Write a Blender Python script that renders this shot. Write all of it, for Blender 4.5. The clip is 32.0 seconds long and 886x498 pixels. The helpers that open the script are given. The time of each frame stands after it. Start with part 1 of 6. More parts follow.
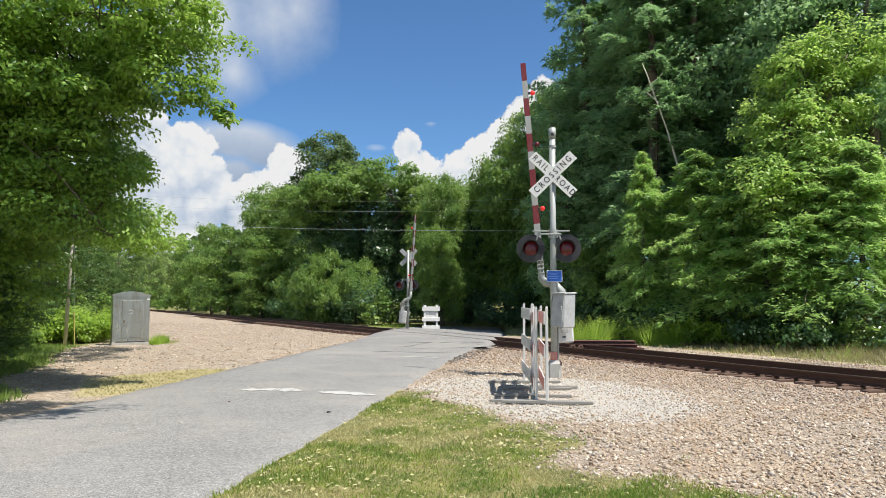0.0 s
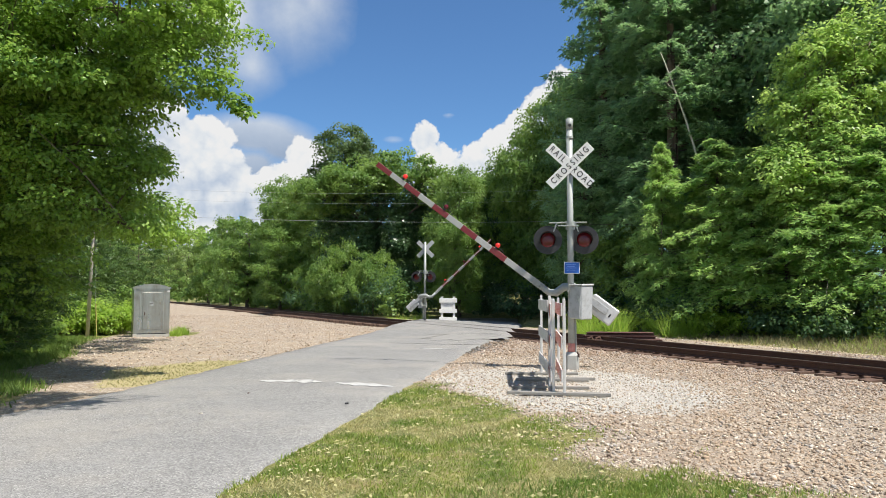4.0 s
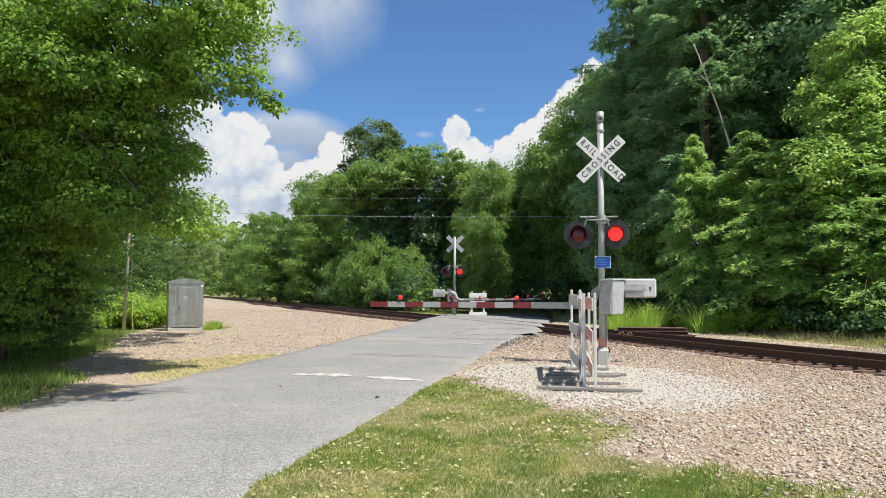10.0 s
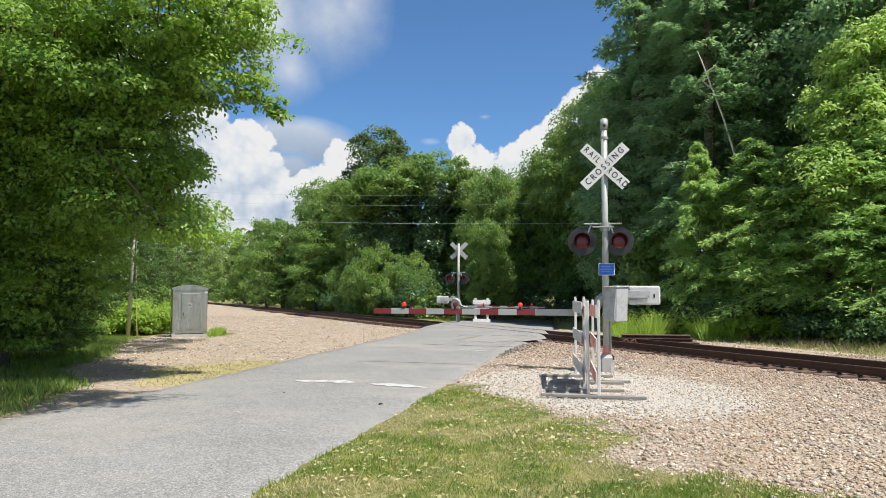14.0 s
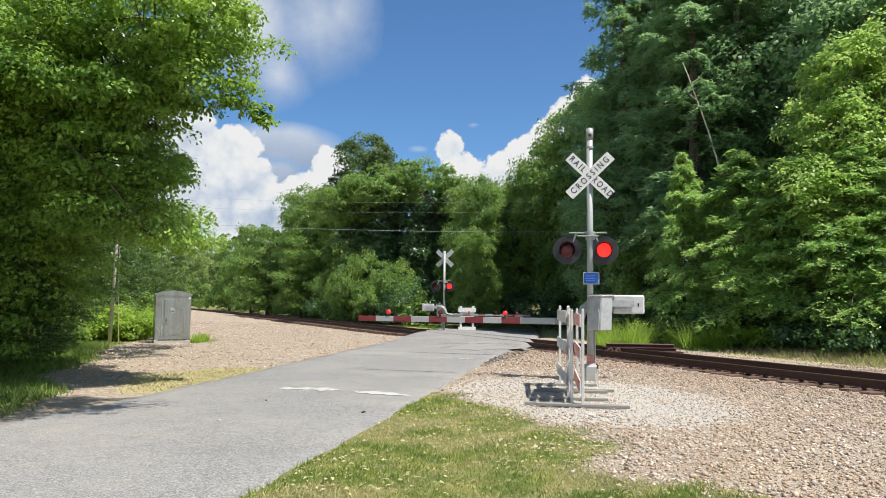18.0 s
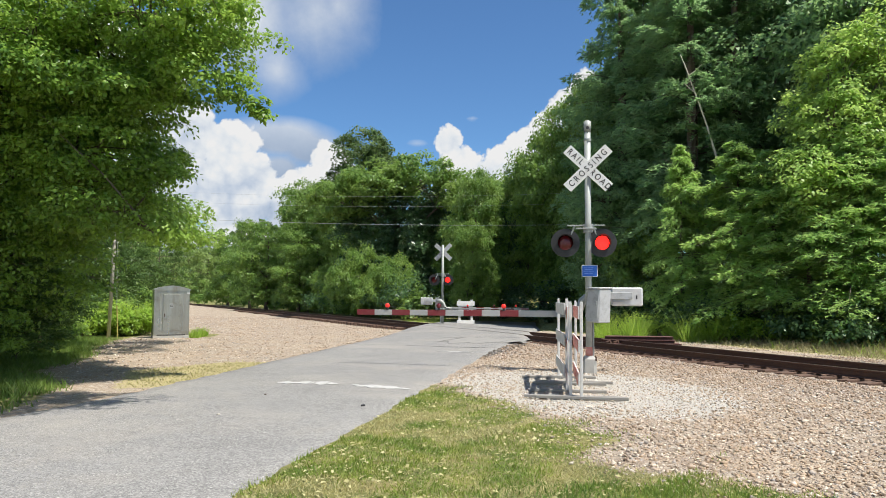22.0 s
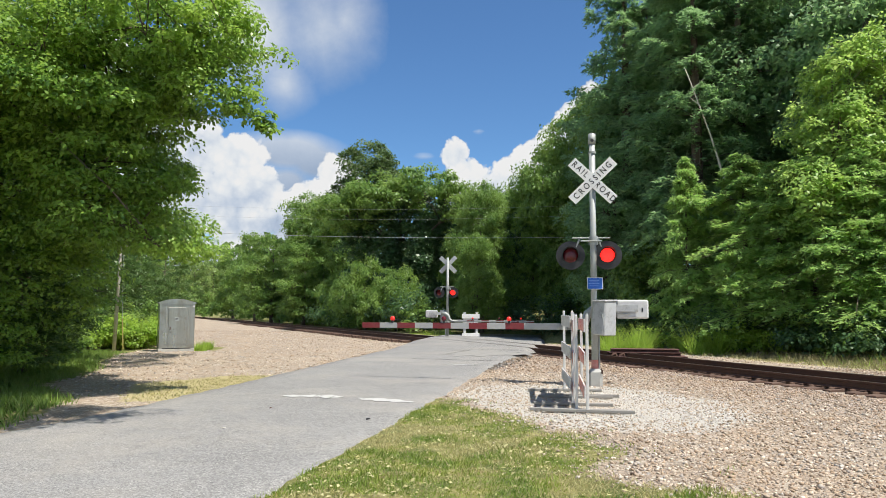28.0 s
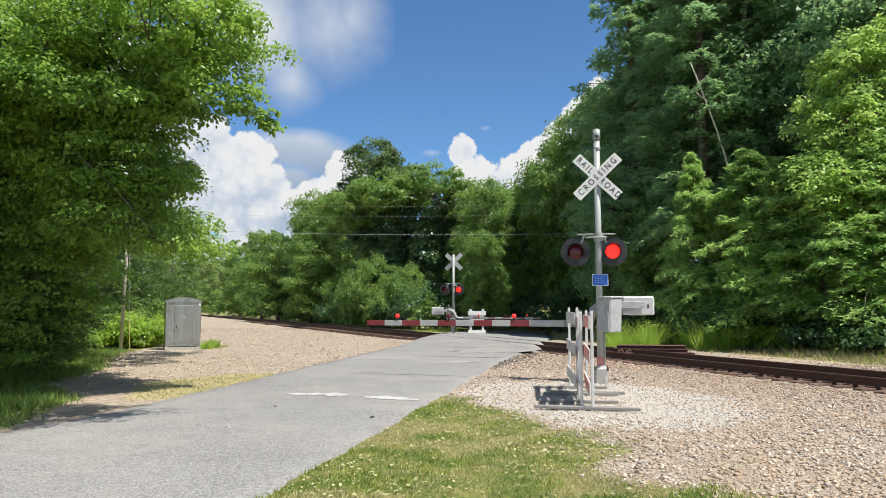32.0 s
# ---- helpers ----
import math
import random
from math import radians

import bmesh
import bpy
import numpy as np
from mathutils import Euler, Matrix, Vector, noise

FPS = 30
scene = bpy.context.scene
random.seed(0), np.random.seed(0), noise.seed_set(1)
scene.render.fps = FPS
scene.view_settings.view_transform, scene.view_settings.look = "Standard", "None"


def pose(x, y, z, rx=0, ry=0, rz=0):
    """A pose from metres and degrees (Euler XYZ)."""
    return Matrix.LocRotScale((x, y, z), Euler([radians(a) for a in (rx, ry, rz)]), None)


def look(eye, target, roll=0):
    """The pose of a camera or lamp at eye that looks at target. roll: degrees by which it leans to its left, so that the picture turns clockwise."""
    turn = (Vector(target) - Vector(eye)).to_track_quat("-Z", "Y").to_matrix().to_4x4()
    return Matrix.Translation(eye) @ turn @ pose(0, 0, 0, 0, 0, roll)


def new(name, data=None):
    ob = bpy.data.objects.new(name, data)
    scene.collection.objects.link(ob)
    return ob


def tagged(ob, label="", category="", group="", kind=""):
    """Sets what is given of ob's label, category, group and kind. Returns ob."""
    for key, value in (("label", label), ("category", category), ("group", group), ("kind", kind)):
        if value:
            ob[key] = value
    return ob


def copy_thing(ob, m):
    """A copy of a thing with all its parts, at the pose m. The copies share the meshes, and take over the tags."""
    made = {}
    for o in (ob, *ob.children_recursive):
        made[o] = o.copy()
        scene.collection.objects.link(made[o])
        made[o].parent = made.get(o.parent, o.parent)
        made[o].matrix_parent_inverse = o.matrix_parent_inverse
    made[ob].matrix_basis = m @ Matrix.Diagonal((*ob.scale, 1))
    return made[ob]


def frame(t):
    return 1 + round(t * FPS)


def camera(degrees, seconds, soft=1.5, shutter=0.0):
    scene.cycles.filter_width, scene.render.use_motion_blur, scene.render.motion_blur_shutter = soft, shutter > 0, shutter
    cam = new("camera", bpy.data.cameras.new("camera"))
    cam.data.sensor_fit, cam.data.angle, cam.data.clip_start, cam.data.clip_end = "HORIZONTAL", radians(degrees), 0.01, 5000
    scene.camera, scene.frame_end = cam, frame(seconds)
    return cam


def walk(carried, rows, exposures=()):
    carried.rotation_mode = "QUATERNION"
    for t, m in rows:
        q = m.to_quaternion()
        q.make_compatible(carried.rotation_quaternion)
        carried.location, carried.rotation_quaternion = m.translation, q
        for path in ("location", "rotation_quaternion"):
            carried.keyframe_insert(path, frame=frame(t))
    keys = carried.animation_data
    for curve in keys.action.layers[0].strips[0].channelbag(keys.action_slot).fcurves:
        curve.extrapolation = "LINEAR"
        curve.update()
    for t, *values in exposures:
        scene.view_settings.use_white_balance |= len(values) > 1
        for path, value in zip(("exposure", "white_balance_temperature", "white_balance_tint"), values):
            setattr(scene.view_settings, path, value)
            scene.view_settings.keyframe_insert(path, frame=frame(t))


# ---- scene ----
# seconds, eye x y z, then heading to the right, tilt up and lean, in degrees
PATH = [
    (0, -0.003, 0.007, 1.554, 3.324, 4.302, -0.195),
    (0.5, -0.004, 0.007, 1.555, 3.174, 4.108, -0.214),
    (1, -0.002, 0.005, 1.559, 2.984, 3.954, -0.173),
    (1.5, 0.002, -0.006, 1.559, 2.792, 3.915, -0.101),
    (2, 0.006, -0.005, 1.558, 2.623, 3.922, -0.029),
    (2.5, 0.001, -0.002, 1.555, 2.488, 3.935, -0.014),
    (3, 0.004, -0.015, 1.558, 2.352, 3.866, -0.002),
    (3.5, -0.003, 0.001, 1.559, 2.224, 3.753, -0.048),
    (5.5, -0.001, -0.006, 1.556, 1.060, 3.311, 0.024),
    (6, -0.004, -0.015, 1.558, 0.952, 3.253, 0.135),
    (6.5, 0.000, 0.005, 1.550, 0.914, 3.245, 0.194),
    (7, 0.012, 0.001, 1.553, 0.809, 3.183, 0.241),
    (7.5, 0.011, -0.002, 1.551, 0.691, 3.154, 0.202),
    (8, 0.003, -0.011, 1.551, 0.487, 3.099, 0.160),
    (8.5, 0.008, 0.002, 1.549, 0.235, 3.080, 0.068),
    (9, 0.000, -0.000, 1.550, -0.000, 3.100, 0.000),
    (9.5, -0.000, -0.006, 1.551, -0.212, 3.157, -0.071),
    (10, -0.004, 0.002, 1.552, -0.404, 3.225, -0.153),
    (10.5, -0.007, 0.008, 1.548, -0.503, 3.280, -0.261),
    (11, -0.007, 0.001, 1.551, -0.548, 3.313, -0.329),
    (11.5, -0.005, -0.003, 1.554, -0.564, 3.360, -0.345),
    (12, -0.001, 0.009, 1.547, -0.577, 3.479, -0.366),
    (12.5, 0.002, 0.008, 1.547, -0.638, 3.585, -0.375),
    (13, 0.000, 0.002, 1.550, -0.696, 3.649, -0.365),
    (13.5, 0.001, 0.002, 1.546, -0.725, 3.719, -0.350),
    (14, 0.001, -0.006, 1.552, -0.721, 3.765, -0.266),
    (14.5, 0.012, 0.008, 1.553, -0.676, 3.811, -0.264),
    (16.5, 0.022, 0.003, 1.553, -0.099, 4.182, -0.569),
    (17, 0.011, 0.002, 1.549, 0.116, 4.308, -0.702),
    (17.5, 0.021, 0.008, 1.550, 0.218, 4.371, -0.741),
    (18, 0.021, 0.011, 1.556, 0.373, 4.377, -0.674),
    (18.5, 0.016, 0.008, 1.553, 0.481, 4.384, -0.473),
    (19, 0.016, 0.009, 1.548, 0.470, 4.364, -0.302),
    (19.5, 0.014, 0.001, 1.555, 0.409, 4.313, -0.211),
    (20, 0.011, 0.014, 1.548, 0.366, 4.264, -0.233),
    (20.5, 0.010, -0.003, 1.555, 0.399, 4.155, -0.332),
    (21, 0.019, 0.009, 1.546, 0.459, 4.065, -0.414),
    (21.5, 0.017, 0.006, 1.552, 0.509, 3.934, -0.394),
    (22, 0.022, 0.011, 1.548, 0.511, 3.883, -0.347),
    (22.5, 0.014, 0.006, 1.549, 0.470, 3.891, -0.310),
    (23, 0.012, 0.008, 1.551, 0.341, 3.940, -0.244),
    (23.5, 0.010, 0.017, 1.550, 0.179, 4.002, -0.233),
    (24, -0.003, 0.021, 1.544, 0.103, 4.097, -0.235),
    (24.5, 0.008, 0.018, 1.551, 0.026, 4.161, -0.224),
    (25, 0.008, 0.012, 1.546, 0.025, 4.285, -0.228),
    (25.5, 0.009, 0.013, 1.553, 0.056, 4.356, -0.172),
    (27.5, 0.013, 0.008, 1.551, 0.208, 4.775, -0.243),
    (28, 0.016, 0.004, 1.551, 0.125, 4.891, -0.244),
    (28.5, 0.018, -0.003, 1.552, 0.010, 4.968, -0.255),
    (29, 0.017, -0.001, 1.557, -0.116, 5.025, -0.262),
    (29.5, 0.018, 0.013, 1.548, -0.283, 5.101, -0.305),
    (30, 0.028, 0.021, 1.552, -0.520, 5.104, -0.236),
    (30.5, 0.057, 0.051, 1.550, -0.735, 5.035, -0.228),
    (31, 0.086, 0.077, 1.550, -0.840, 4.884, -0.086),
    (31.5, 0.052, 0.046, 1.558, -0.694, 4.721, 0.023),
    (32, 0.059, 0.043, 1.561, -0.392, 4.643, 0.019),
]


def aim(x, y, z, yaw, tilt, lean):
    return Matrix.Translation((x, y, z)) @ pose(0, 0, 0, 0, 0, -yaw) @ pose(0, 0, 0, 90 + tilt, 0, 0) @ pose(0, 0, 0, 0, 0, -lean)


cam = camera(63.45, 32.0, soft=0.85)
walk(cam, [(r[0], aim(*r[1:])) for r in PATH], exposures=[(0.0, 0.5), (32.0, 0.5)])

# ---- light ----
SUN_EL, SUN_AZ = 64.0, 125.0  # azimuth clockwise from the camera's forward axis
world = bpy.data.worlds.new("sky")
scene.world = world
world.use_nodes = True
wn = world.node_tree
wn.nodes.clear()
w_out = wn.nodes.new("ShaderNodeOutputWorld")
w_bg = wn.nodes.new("ShaderNodeBackground")
w_sky = wn.nodes.new("ShaderNodeTexSky")
w_sky.sky_type = "NISHITA"
w_sky.sun_disc = False
w_sky.sun_elevation = radians(SUN_EL)
w_sky.sun_rotation = radians(SUN_AZ)
w_sky.altitude = 300
w_sky.air_density = 1.0
w_sky.dust_density = 0.0
w_sky.ozone_density = 6.0
w_bg.inputs["Strength"].default_value = 0.09
w_mix = wn.nodes.new("ShaderNodeMix")
w_mix.data_type, w_mix.blend_type = "RGBA", "MULTIPLY"
w_mix.inputs[0].default_value = 1.0
w_mix.inputs[7].default_value = (0.74, 0.94, 1.06, 1)
wn.links.new(w_sky.outputs["Color"], w_mix.inputs[6])
wn.links.new(w_mix.outputs[2], w_bg.inputs["Color"])
wn.links.new(w_bg.outputs["Background"], w_out.inputs["Surface"])
sun_data = bpy.data.lights.new("sun", "SUN")
sun_data.energy = 5.0
sun_data.angle = radians(0.53)
sun_data.color = (1.0, 0.955, 0.88)
sun = new("sun", sun_data)
sun_dir = Vector((math.sin(radians(SUN_AZ)) * math.cos(radians(SUN_EL)), math.cos(radians(SUN_AZ)) * math.cos(radians(SUN_EL)), math.sin(radians(SUN_EL))))
sun.matrix_world = look(sun_dir * 60, (0, 0, 0))


# ---- materials ----
class Nodes:
    """A small builder for one node material."""

    def __init__(self, name):
        self.m = bpy.data.materials.new(name)
        self.m.use_nodes = True
        self.t = self.m.node_tree
        self.t.nodes.clear()
        self.out = self.n("ShaderNodeOutputMaterial")
        self.b = self.n("ShaderNodeBsdfPrincipled")
        self.to(self.b.outputs[0], self.out.inputs["Surface"])
        self.pos = self.n("ShaderNodeNewGeometry").outputs["Position"]

    def n(self, kind):
        return self.t.nodes.new(kind)

    def to(self, a, b):
        self.t.links.new(a, b)

    def put(self, socket, v):
        if hasattr(v, "is_output"):
            self.to(v, socket)
        elif isinstance(v, tuple) and len(v) == 3 and socket.type == "RGBA":
            socket.default_value = (*v, 1)
        else:
            socket.default_value = v

    def local(self):
        return self.n("ShaderNodeTexCoord").outputs["Object"]

    def noise(self, scale, detail=4, rough=0.6, vec=None, dist=0.0):
        q = self.n("ShaderNodeTexNoise")
        self.to(vec or self.pos, q.inputs["Vector"])
        q.inputs["Scale"].default_value, q.inputs["Detail"].default_value, q.inputs["Roughness"].default_value = scale, detail, rough
        q.inputs["Distortion"].default_value = dist
        return q.outputs["Fac"]

    def cells(self, scale, out="Distance", vec=None, feature="F1"):
        q = self.n("ShaderNodeTexVoronoi")
        q.feature = feature
        self.to(vec or self.pos, q.inputs["Vector"])
        q.inputs["Scale"].default_value = scale
        return q.outputs[out]

    def ramp(self, v, *stops):
        q = self.n("ShaderNodeValToRGB")
        e = q.color_ramp.elements
        while len(e) < len(stops):
            e.new(0.5)
        for s, (at, c) in zip(e, stops):
            s.position = at
            s.color = (c, c, c, 1) if isinstance(c, (int, float)) else (*c, 1)
        self.put(q.inputs[0], v)
        return q.outputs[0]

    def math(self, op, a, b=0.5, clamp=False):
        q = self.n("ShaderNodeMath")
        q.operation, q.use_clamp = op, clamp
        self.put(q.inputs[0], a)
        self.put(q.inputs[1], b)
        return q.outputs[0]

    def mix(self, f, a, b, blend="MIX"):
        q = self.n("ShaderNodeMix")
        q.data_type, q.blend_type = "RGBA", blend
        self.put(q.inputs[0], f)
        self.put(q.inputs[6], a)
        self.put(q.inputs[7], b)
        return q.outputs[2]

    def attr(self, name):
        q = self.n("ShaderNodeAttribute")
        q.attribute_name = name
        return q.outputs["Fac"]

    def rand(self):
        return self.n("ShaderNodeObjectInfo").outputs["Random"]

    def island(self):
        return self.n("ShaderNodeNewGeometry").outputs["Random Per Island"]

    def stretch(self, x, y, z, vec=None):
        q = self.n("ShaderNodeMapping")
        self.to(vec or self.pos, q.inputs["Vector"])
        q.inputs["Scale"].default_value = (x, y, z)
        return q.outputs[0]

    def bump(self, h, strength=0.5, dist=0.01):
        q = self.n("ShaderNodeBump")
        q.inputs["Strength"].default_value, q.inputs["Distance"].default_value = strength, dist
        self.put(q.inputs["Height"], h)
        self.to(q.outputs[0], self.b.inputs["Normal"])

    def done(self, color, rough=0.7, metal=0.0, spec=0.5):
        self.put(self.b.inputs["Base Color"], color)
        self.put(self.b.inputs["Roughness"], rough)
        self.put(self.b.inputs["Metallic"], metal)
        self.put(self.b.inputs["Specular IOR Level"], spec)
        return self.m


def painted(name, color, wear=(0.3, 0.28, 0.25), rough=0.5, metal=0.0, amount=0.35, scale=6.0, bump=0.15):
    """Worn paint: mottled colour, grime in patches, fine relief."""
    k = Nodes(name)
    v = k.local()
    big = k.noise(scale, 5, 0.65, v)
    small = k.noise(scale * 14, 4, 0.6, v)
    dirt = k.ramp(k.math("ADD", k.math("MULTIPLY", big, 0.75), k.math("MULTIPLY", small, 0.25)), (0.48, 0.0), (0.72, amount))
    base = k.mix(k.ramp(small, (0.3, 0.0), (0.7, 0.25)), color, tuple(c * 0.82 for c in color))
    k.bump(k.math("ADD", big, k.math("MULTIPLY", small, 0.4)), bump, 0.004)
    return k.done(k.mix(dirt, base, wear), k.ramp(big, (0.3, rough - 0.08), (0.7, rough + 0.15)), metal)


def leafy(name, dark, light, yellow=None, glow=0.38, rough=0.42, patch=0.45):
    """Leaves: colour from leaf to leaf and clump to clump, light shining through."""
    k = Nodes(name)
    r = k.island()
    c = k.mix(r, dark, light)
    c = k.mix(k.ramp(k.noise(patch, 4, 0.65), (0.42, 0.0), (0.7, 0.75)), c, yellow or light)
    k.done(c, rough, 0.0, 0.35)
    tr = k.n("ShaderNodeBsdfTranslucent")
    k.to(k.mix(0.5, c, tuple(min(1, v * 1.5) for v in (yellow or light))), tr.inputs["Color"])
    mx = k.n("ShaderNodeMixShader")
    mx.inputs[0].default_value = glow
    k.to(k.b.outputs[0], mx.inputs[1])
    k.to(tr.outputs[0], mx.inputs[2])
    k.to(mx.outputs[0], k.out.inputs["Surface"])
    return k.m


def glowing(name, color, strength):
    k = Nodes(name)
    k.put(k.b.inputs["Emission Color"], color)
    sp = k.cells(52, vec=k.local())
    k.put(k.b.inputs["Emission Strength"], k.math("MULTIPLY", k.ramp(sp, (0.0, 1.0), (0.65, 0.3)), strength))
    return k.done(tuple(c * 0.5 for c in color), 0.4)


def m_ground():
    """Gravel, pale fresh stone, lawn and dry grass soil, blended by painted zones with ragged edges."""
    k = Nodes("ground_mix")
    edge = k.math("SUBTRACT", k.noise(3.5, 6, 0.7), 0.5)
    fine = k.math("SUBTRACT", k.noise(18, 3, 0.7), 0.5)
    rag = k.math("ADD", k.math("MULTIPLY", edge, 0.9), k.math("MULTIPLY", fine, 0.5))
    zone = lambda n: k.ramp(k.math("ADD", k.attr(n), rag), (0.42, 0.0), (0.58, 1.0))
    stone_c = k.n("ShaderNodeTexVoronoi")
    k.to(k.pos, stone_c.inputs["Vector"])
    stone_c.inputs["Scale"].default_value = 30
    tone = k.ramp(stone_c.outputs["Color"], (0.0, (0.22, 0.17, 0.125)), (0.35, (0.42, 0.34, 0.26)), (0.7, (0.54, 0.455, 0.355)), (1.0, (0.68, 0.61, 0.51)))
    gap = k.ramp(stone_c.outputs["Distance"], (0.25, 1.0), (0.62, 0.55))
    gravel = k.mix(1.0, tone, gap, "MULTIPLY")
    gravel = k.mix(k.ramp(k.noise(0.35, 4, 0.6), (0.45, 0.0), (0.75, 0.45)), gravel, (0.5, 0.38, 0.26))
    gravel = k.mix(k.ramp(k.noise(5, 5, 0.75), (0.5, 0.0), (0.75, 0.5)), gravel, (0.24, 0.19, 0.145))
    gravel = k.mix(k.ramp(k.noise(11, 4, 0.75), (0.55, 0.0), (0.75, 0.45)), gravel, (0.6, 0.53, 0.44))
    gravel = k.mix(k.ramp(k.noise(1.3, 6, 0.75), (0.44, 0.0), (0.62, 0.55)), gravel, (0.36, 0.265, 0.18))
    gravel = k.mix(k.ramp(k.noise(2.4, 6, 0.8), (0.54, 0.0), (0.7, 0.5)), gravel, (0.66, 0.58, 0.47))
    gravel = k.mix(k.ramp(k.cells(9, "Color"), (0.0, 0.45), (0.4, 0.0)), gravel, (0.2, 0.16, 0.12))
    gravel = k.mix(k.ramp(k.cells(14, "Color"), (0.0, 0.4), (0.35, 0.0)), gravel, (0.72, 0.66, 0.57))
    pale = k.mix(k.noise(60, 2, 0.6), (0.36, 0.335, 0.29), (0.55, 0.52, 0.46))
    dry = k.mix(k.noise(9, 5, 0.7), (0.3, 0.26, 0.12), (0.5, 0.42, 0.24))
    turf = k.mix(k.ramp(k.noise(2.2, 5, 0.65), (0.4, 0.0), (0.62, 1.0)), (0.1, 0.125, 0.03), (0.26, 0.235, 0.085))
    turf = k.mix(k.ramp(k.noise(6, 5, 0.7), (0.54, 0.0), (0.66, 0.7)), turf, (0.44, 0.4, 0.2))
    turf = k.mix(k.ramp(k.noise(1.1, 4, 0.6), (0.62, 0.0), (0.72, 0.6)), turf, (0.2, 0.13, 0.08))
    turf = k.mix(k.ramp(k.noise(30, 3, 0.6), (0.45, 0.0), (0.8, 0.5)), turf, (0.3, 0.26, 0.14))
    c = k.mix(zone("pale"), gravel, pale)
    c = k.mix(zone("dry"), c, dry)
    c = k.mix(zone("grass"), c, turf)
    h = k.math("ADD", k.math("MULTIPLY", gap, 0.7), k.noise(50, 4, 0.6))
    k.bump(h, 0.8, 0.03)
    return k.done(c, 0.92, 0, 0.2)


def m_asphalt():
    k = Nodes("old_asphalt")
    agg = k.cells(80, "Color")
    g = k.ramp(agg, (0.0, (0.075, 0.073, 0.07)), (0.5, (0.225, 0.219, 0.208)), (0.8, (0.305, 0.296, 0.278)), (1.0, (0.53, 0.51, 0.475)))
    g = k.mix(k.ramp(k.cells(42, "Color"), (0.0, 0.6), (0.3, 0.0)), g, (0.1, 0.098, 0.094))
    g = k.mix(k.ramp(k.cells(55, "Color"), (0.72, 0.0), (1.0, 0.6)), g, (0.5, 0.48, 0.44))
    big = k.noise(0.55, 6, 0.65)
    c = k.mix(k.ramp(big, (0.35, 0.0), (0.7, 0.45)), g, (0.27, 0.266, 0.255))
    streak = k.noise(0.8, 6, 0.65, None, 0.6)
    c = k.mix(k.ramp(streak, (0.5, 0.0), (0.75, 0.35)), c, (0.15, 0.147, 0.143))
    c = k.mix(k.ramp(k.noise(0.3, 5, 0.7), (0.48, 0.0), (0.66, 0.45)), c, (0.36, 0.33, 0.285))
    c = k.mix(k.ramp(k.noise(2.6, 4, 0.7), (0.62, 0.0), (0.78, 0.4)), c, (0.13, 0.128, 0.125))
    crack = k.cells(0.27, "Distance", None, "DISTANCE_TO_EDGE")
    c = k.mix(k.ramp(crack, (0.0, 0.12), (0.004, 0.0)), c, (0.05, 0.05, 0.05))
    k.bump(k.math("ADD", k.cells(95), k.math("MULTIPLY", k.noise(8, 4), 0.6)), 0.55, 0.006)
    return k.done(c, 0.88, 0, 0.25)


def m_alu():
    """Dull aluminium sheet, streaked by rain and stained at the edges."""
    k = Nodes("aluminium_sheet")
    v = k.local()
    streak = k.noise(1.0, 5, 0.65, k.stretch(3.2, 3.2, 0.5, v))
    blot = k.noise(2.6, 5, 0.7, v)
    c = k.mix(k.ramp(streak, (0.4, 0.0), (0.66, 0.7)), (0.5, 0.5, 0.465), (0.33, 0.31, 0.265))
    c = k.mix(k.ramp(blot, (0.52, 0.0), (0.74, 0.6)), c, (0.24, 0.21, 0.155))
    k.bump(k.math("ADD", blot, k.math("MULTIPLY", k.noise(30, 3, 0.6, v), 0.2)), 0.25, 0.02)
    return k.done(c, k.ramp(streak, (0.35, 0.24), (0.7, 0.42)), 0.9)


M = {}
M["ground"] = m_ground()
M["asphalt"] = m_asphalt()
M["galv"] = painted("galvanised_steel", (0.36, 0.38, 0.36), (0.24, 0.24, 0.22), 0.5, 0.2, 0.5, 5)
M["alu"] = m_alu()
M["white"] = painted("white_paint", (0.76, 0.76, 0.74), (0.42, 0.38, 0.33), 0.55, 0, 0.45, 5)
M["board"] = painted("weathered_white_boards", (0.62, 0.61, 0.585), (0.34, 0.3, 0.26), 0.6, 0, 0.6, 7)
M["grey"] = painted("grey_paint", (0.46, 0.47, 0.47), (0.2, 0.19, 0.17), 0.5, 0.1, 0.75, 6, 0.4)
M["weight"] = painted("dull_white_paint", (0.58, 0.58, 0.57), (0.3, 0.28, 0.25), 0.55, 0, 0.5, 5)
M["beam"] = painted("red_rusted_beam", (0.12, 0.058, 0.048), (0.18, 0.115, 0.1), 0.85, 0.1, 0.8, 5, 0.5)
M["red"] = painted("red_sheeting", (0.19, 0.02, 0.025), (0.22, 0.09, 0.08), 0.4, 0, 0.35, 6)
M["faded"] = painted("faded_red_sheeting", (0.55, 0.2, 0.16), (0.6, 0.5, 0.45), 0.55, 0, 0.6, 7)
M["black"] = painted("black_paint", (0.022, 0.023, 0.025), (0.1, 0.1, 0.1), 0.55, 0, 0.4, 6)
M["letter"] = painted("letter_black", (0.015, 0.015, 0.016), (0.05, 0.05, 0.05), 0.6, 0, 0.2, 9)
M["bluetext"] = painted("pale_blue_text", (0.2, 0.35, 0.75), (0.2, 0.3, 0.6), 0.4, 0, 0.2, 8)
M["blue"] = painted("blue_sign", (0.015, 0.12, 0.52), (0.1, 0.2, 0.4), 0.4, 0, 0.2, 8)
M["rust"] = painted("rusty_steel", (0.085, 0.046, 0.032), (0.15, 0.08, 0.05), 0.8, 0.25, 0.8, 9, 0.5)
